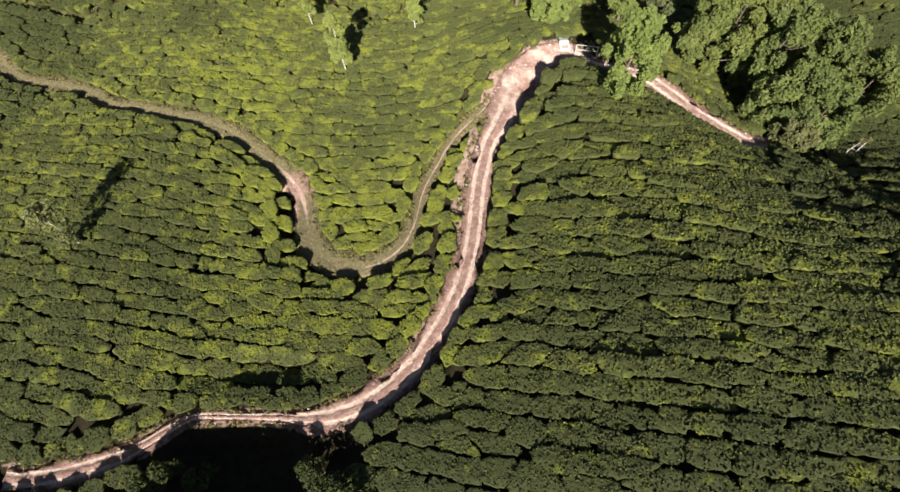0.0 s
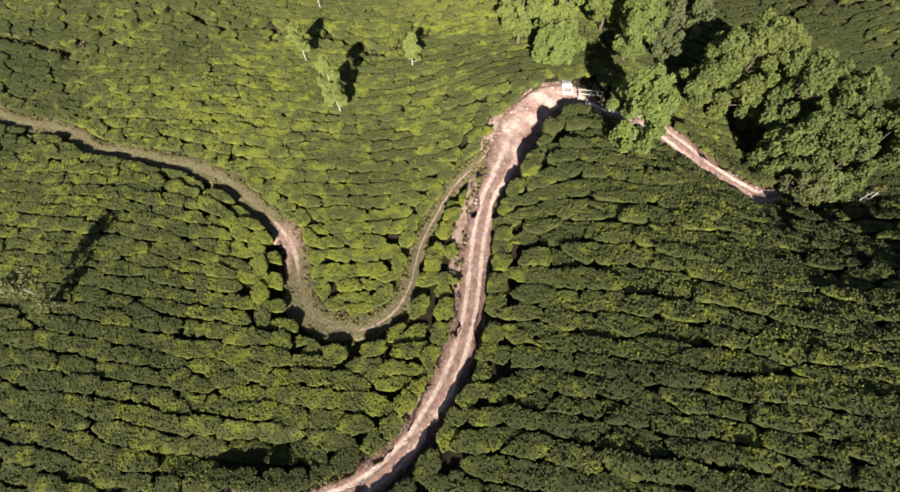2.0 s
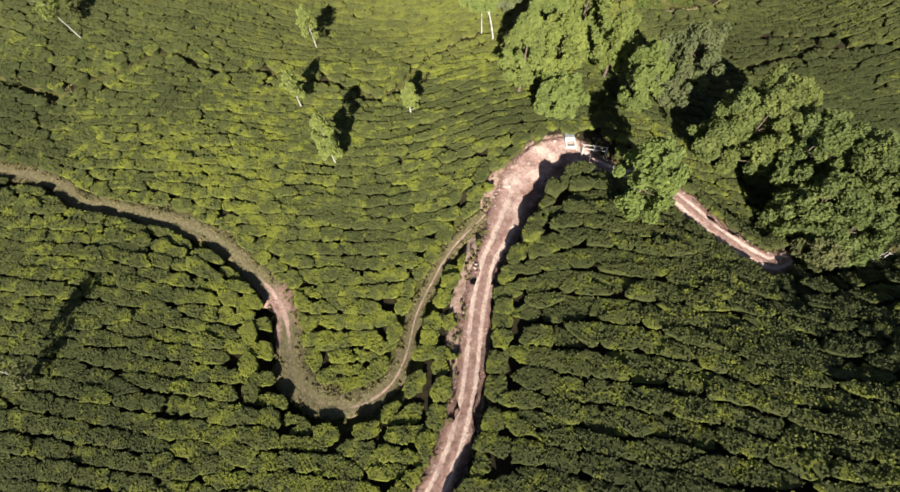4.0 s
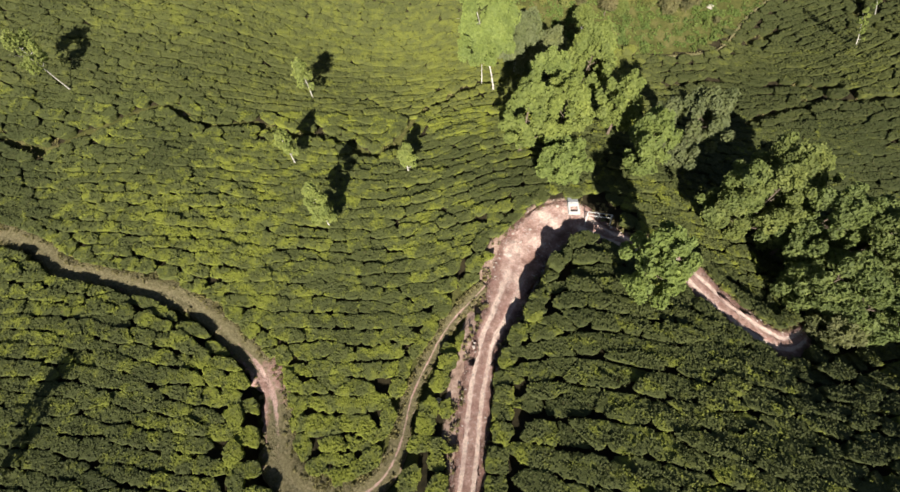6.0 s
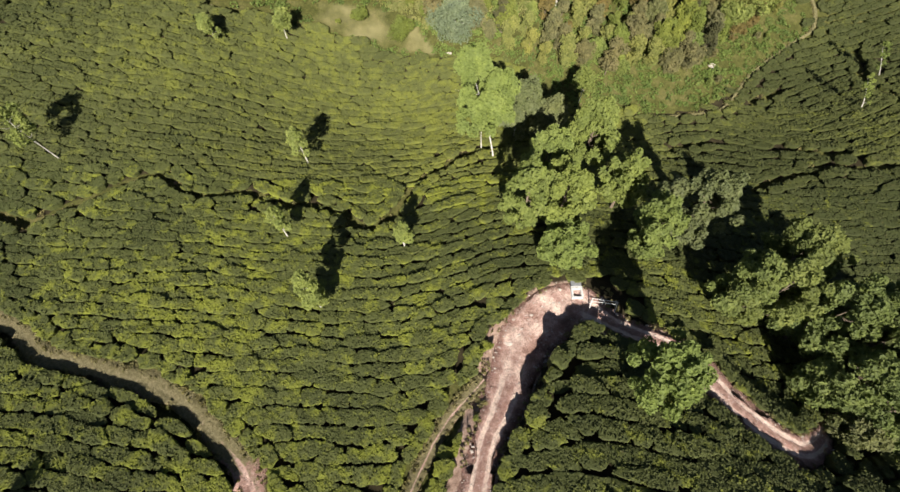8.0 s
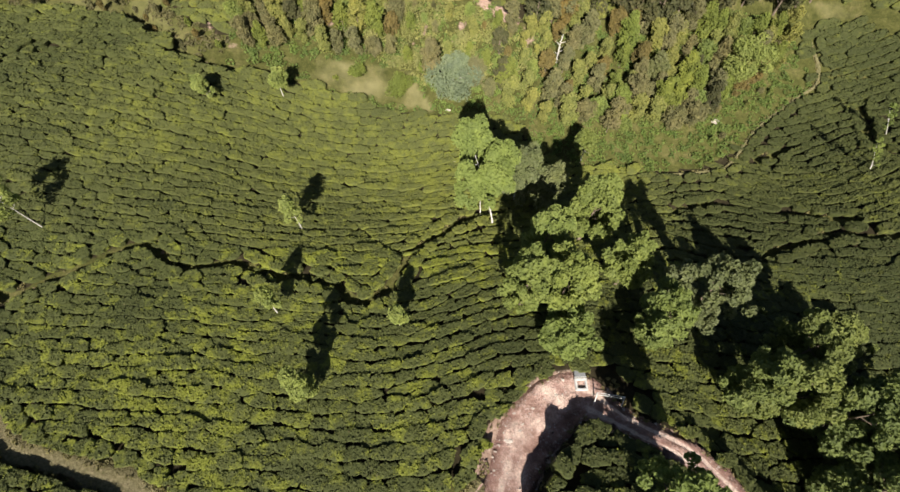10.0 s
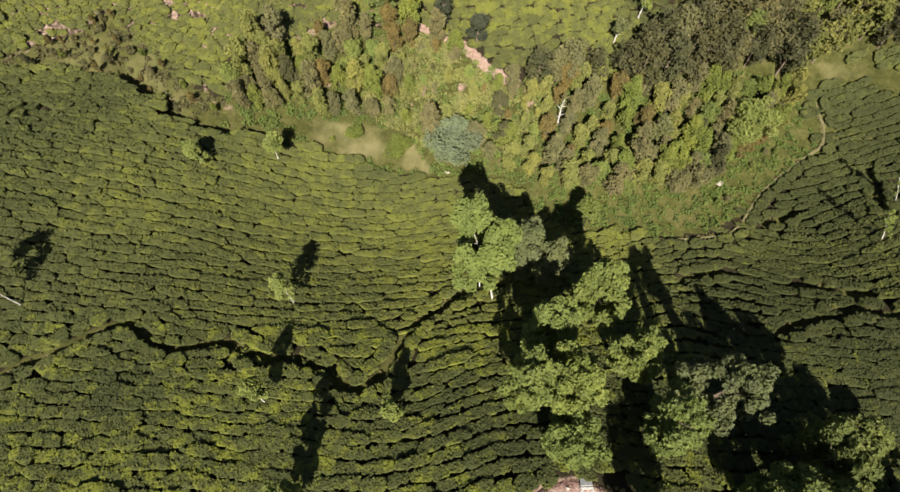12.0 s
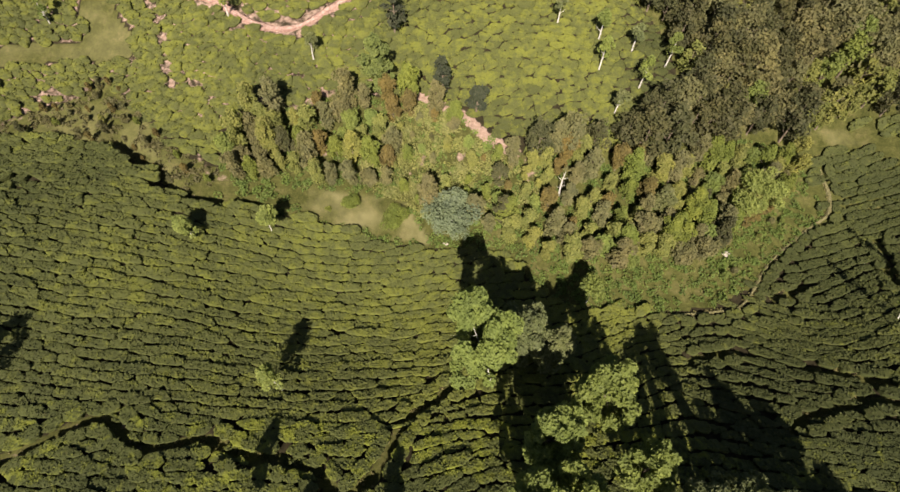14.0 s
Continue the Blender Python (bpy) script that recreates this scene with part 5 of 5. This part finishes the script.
def woodland():
    """Close-standing wild trees above the gully: four shapes, copied."""
    rng = np.random.default_rng(57)
    kinds = [make_tree("wild_tree", 140 + i, h, r, 0.4, mat, bark_brown, words, "tree", None, trunk=0.09, density=24, size=0.16, lobes=40, limbs=6, lobe=0.24, squash=1.25, cone=cone,
                       group="wild trees above the gully")
             for i, (mat, h, r, cone, words) in enumerate((
                 (crown_olive, 4.6, 1.6, 0.35, "dull olive wild tree in dense woodland"), (crown_dark, 5.0, 1.7, 0.3, "dark shady wild tree in dense woodland"),
                 (crown_yellow, 4.2, 1.2, 0.55, "upright yellow-green wild tree in woodland"), (crown_olive, 3.8, 1.9, 0.2, "broad brownish olive wild tree"),
                 (crown_green, 4.4, 1.4, 0.4, "fresh green wild tree in woodland")))]
    done, used = [], set()
    for _ in range(9000):
        x, y = rng.uniform(9, 69), rng.uniform(77, 117)
        if len(done) >= 215:
            break
        if not inside(np.array([x]), np.array([y]), WOODS)[0] or any((x - a) ** 2 + (y - b) ** 2 < 2.05 ** 2 for a, b in done):
            continue
        done.append((x, y))
        k = int(rng.choice(5, p=[.20, .08, .45, .15, .12] if x - 0.4 * (y - 90) > 47 else [.26, .60, .03, .09, .02]))
        ob = kinds[k] if k not in used else copy_thing(kinds[k], Matrix.Identity(4))
        used.add(k)
        stand(ob, x, y, rng.uniform(0, 360), rng.uniform(1.0, 1.65))


woodland()

for x, y, s in ((-11.5, 71.8, 1.45), (-5.9, 70.6, 1.95), (-13.8, 71.2, 0.5)):
    stand(make_tree("round_shrub", 170 + int(s * 10), 0.95 * s, 0.72 * s, 0.05, crown_low, bark_brown, "low rounded green shrub on the dry grass clearing", "shrub", None, trunk=0.04,
                    density=60, size=0.10, lobes=14, limbs=4, bend=0.05, lobe=0.5, group="shrubs on the clearing"), x, y)


# ------------------------------------------------------------------ things by the bend


def slab(bm, x, y, z, sx, sy, sz, bevel=0.02):
    """A bevelled block into bm, resting at z."""
    r = bmesh.ops.create_cube(bm, size=1.0, matrix=Matrix.LocRotScale((x, y, z + sz / 2), None, (sx, sy, sz)))
    if bevel:
        edges = {e for v in r["verts"] for e in v.link_edges}
        bmesh.ops.bevel(bm, geom=list(edges), offset=bevel, segments=2, affect="EDGES")
    return bm


def rod(bm, a, b, r, sides=8):
    a, b = Vector(a), Vector(b)
    m = Matrix.Translation((a + b) / 2) @ (b - a).to_track_quat("Z", "Y").to_matrix().to_4x4()
    bmesh.ops.create_cone(bm, cap_ends=True, segments=sides, radius1=r, radius2=r, depth=(b - a).length, matrix=m)
    return bm


def water_tank():
    """Open concrete tank with a hinged-up lid of zinc sheet behind it."""
    top = new("water_tank")
    for name, x, y, sx, sy in (("front_wall", 0, -0.42, 1.0, 0.16), ("back_wall", 0, 0.42, 1.0, 0.16), ("side_wall", -0.42, 0, 0.16, 0.68), ("side_wall", 0.42, 0, 0.16, 0.68)):
        part(name, slab(bmesh.new(), x, y, -0.6, sx, sy, 1.05), concrete, top)
    part("water", slab(bmesh.new(), 0, 0, -0.4, 0.68, 0.68, 0.5, 0), dark_inside, top, "dark standing water")
    lid = part("lid", slab(bmesh.new(), 0, 0.92, 0.35, 0.92, 0.66, 0.05, 0.01), iron_sheet, top, "grey zinc sheet lid")
    for x in (-0.4, 0.4):
        part("post", slab(bmesh.new(), x, 0.62, -0.6, 0.08, 0.08, 0.95, 0.01), concrete, top)
        part("post", slab(bmesh.new(), x, 1.28, -0.6, 0.08, 0.08, 0.95, 0.01), concrete, top)
    for y in (0.59, 1.25):
        part("rim", slab(bmesh.new(), 0, y, 0.33, 1.0, 0.07, 0.09, 0.01), white_paint, lid)
    tagged(top, "small open pale concrete water tank with a raised sheet lid", "water tank")
    return top


def gate():
    """A tubular barrier of white painted pipe."""
    top = new("pipe_barrier")
    for x in (-0.95, 0.0, 0.95):
        part("post", rod(bmesh.new(), (x, 0, -0.3), (x, 0, 1.0), 0.034), white_paint, top)
    for z in (0.45, 0.98):
        part("rail", rod(bmesh.new(), (-0.98, 0, z), (0.98, 0, z), 0.028), white_paint, top)
    for x in (-0.95, 0.95):
        part("brace", rod(bmesh.new(), (x, 0, 0.95), (x, -0.75, -0.2), 0.035), white_paint, top)
    part("ground_rail", rod(bmesh.new(), (-0.95, -0.72, 0.02), (0.95, -0.72, 0.02), 0.035), white_paint, top)
    tagged(top, "white painted tubular steel barrier across the track", "barrier")
    return top


def boulder(seed, size):
    rng = np.random.default_rng(seed)
    bm = bmesh.new()
    bmesh.ops.create_icosphere(bm, subdivisions=3, radius=size)
    k = rng.uniform(0, 6, 3)
    for v in bm.verts:
        f = 1 + 0.16 * math.sin(v.co.x / size * 2.3 + k[0]) + 0.14 * math.sin(v.co.y / size * 2.9 + k[1]) + 0.12 * math.sin(v.co.z / size * 3.7 + k[2]) + rng.uniform(-0.03, 0.03)
        v.co = Vector((v.co.x * f * 1.2, v.co.y * f, v.co.z * f * 0.65))
    me = bpy.data.meshes.new("boulder")
    bm.to_mesh(me)
    bm.free()
    me.materials.append(stone)
    return new("boulder", me)


stand(water_tank(), 10.4, 33.3, 2, 0.88)
stand(gate(), 12.2, 32.4, -8)
for i, (x, y, s) in enumerate(((5.0, 29.4, 0.24), (4.6, 28.9, 0.14), (8.6, 32.6, 0.16), (34.4, 69.6, 0.4), (0.0, 67.9, 0.25), (-0.2, 18.2, 0.2), (0.1, 17.9, 0.15), (-0.4, 17.9, 0.12), (-13.0, 22.0, 0.16), (-12.6, 21.5, 0.12))):
    tagged(stand(boulder(i, s), x, y), "pale weathered boulder on open ground", "rock", "loose boulders")


def clods():
    """Loose stones and crumbled earth along the track, heaviest at the bend."""
    rng = np.random.default_rng(8)
    k = rng.choice(len(ROAD), 900, p=(lambda w: w / w.sum())(0.25 + np.exp(-((ROAD[:, 0] - 7.5) ** 2 + (ROAD[:, 1] - 30) ** 2) / 20)))
    side = np.where(rng.uniform(size=900) < 0.6, rng.choice([-1, 1], 900) * rng.uniform(0.75, 1.15, 900), rng.uniform(-0.6, 0.6, 900))
    d = np.gradient(ROAD[:, :2], axis=0)[k]
    d /= np.hypot(*d.T)[:, None]
    p = ROAD[k, :2] + np.stack([d[:, 1], -d[:, 0]], 1) * (side * ROAD[k, 2])[:, None] + rng.normal(0, 0.1, (900, 2))
    z = np.maximum(ground_z(p[:, 0], p[:, 1]), ROAD_Z[k] + 0.05 * (abs(side) < 1.0))
    bm = bmesh.new()
    bmesh.ops.create_icosphere(bm, subdivisions=1, radius=1.0)
    unit = np.array([v.co for v in bm.verts])
    faces = np.array([[v.index for v in f.verts] for f in bm.faces])
    bm.free()
    s = rng.gamma(2.5, 0.014, 900)[:, None, None] * np.array([1.2, 1.0, 0.7]) * rng.uniform(0.7, 1.3, (900, 1, 3))
    V = unit[None] * (1 + 0.18 * rng.normal(size=(900, len(unit), 1))) * s + np.column_stack([p, z])[:, None]
    F = faces[None] + (np.arange(900) * len(unit))[:, None, None]
    me = mesh_of("loose_stones", V.reshape(-1, 3), None, F.reshape(-1, 3), stone, False)
    tagged(new("loose_stones", me), "loose pale stones and clods along the earth track", "stones", kind="stuff")


clods()
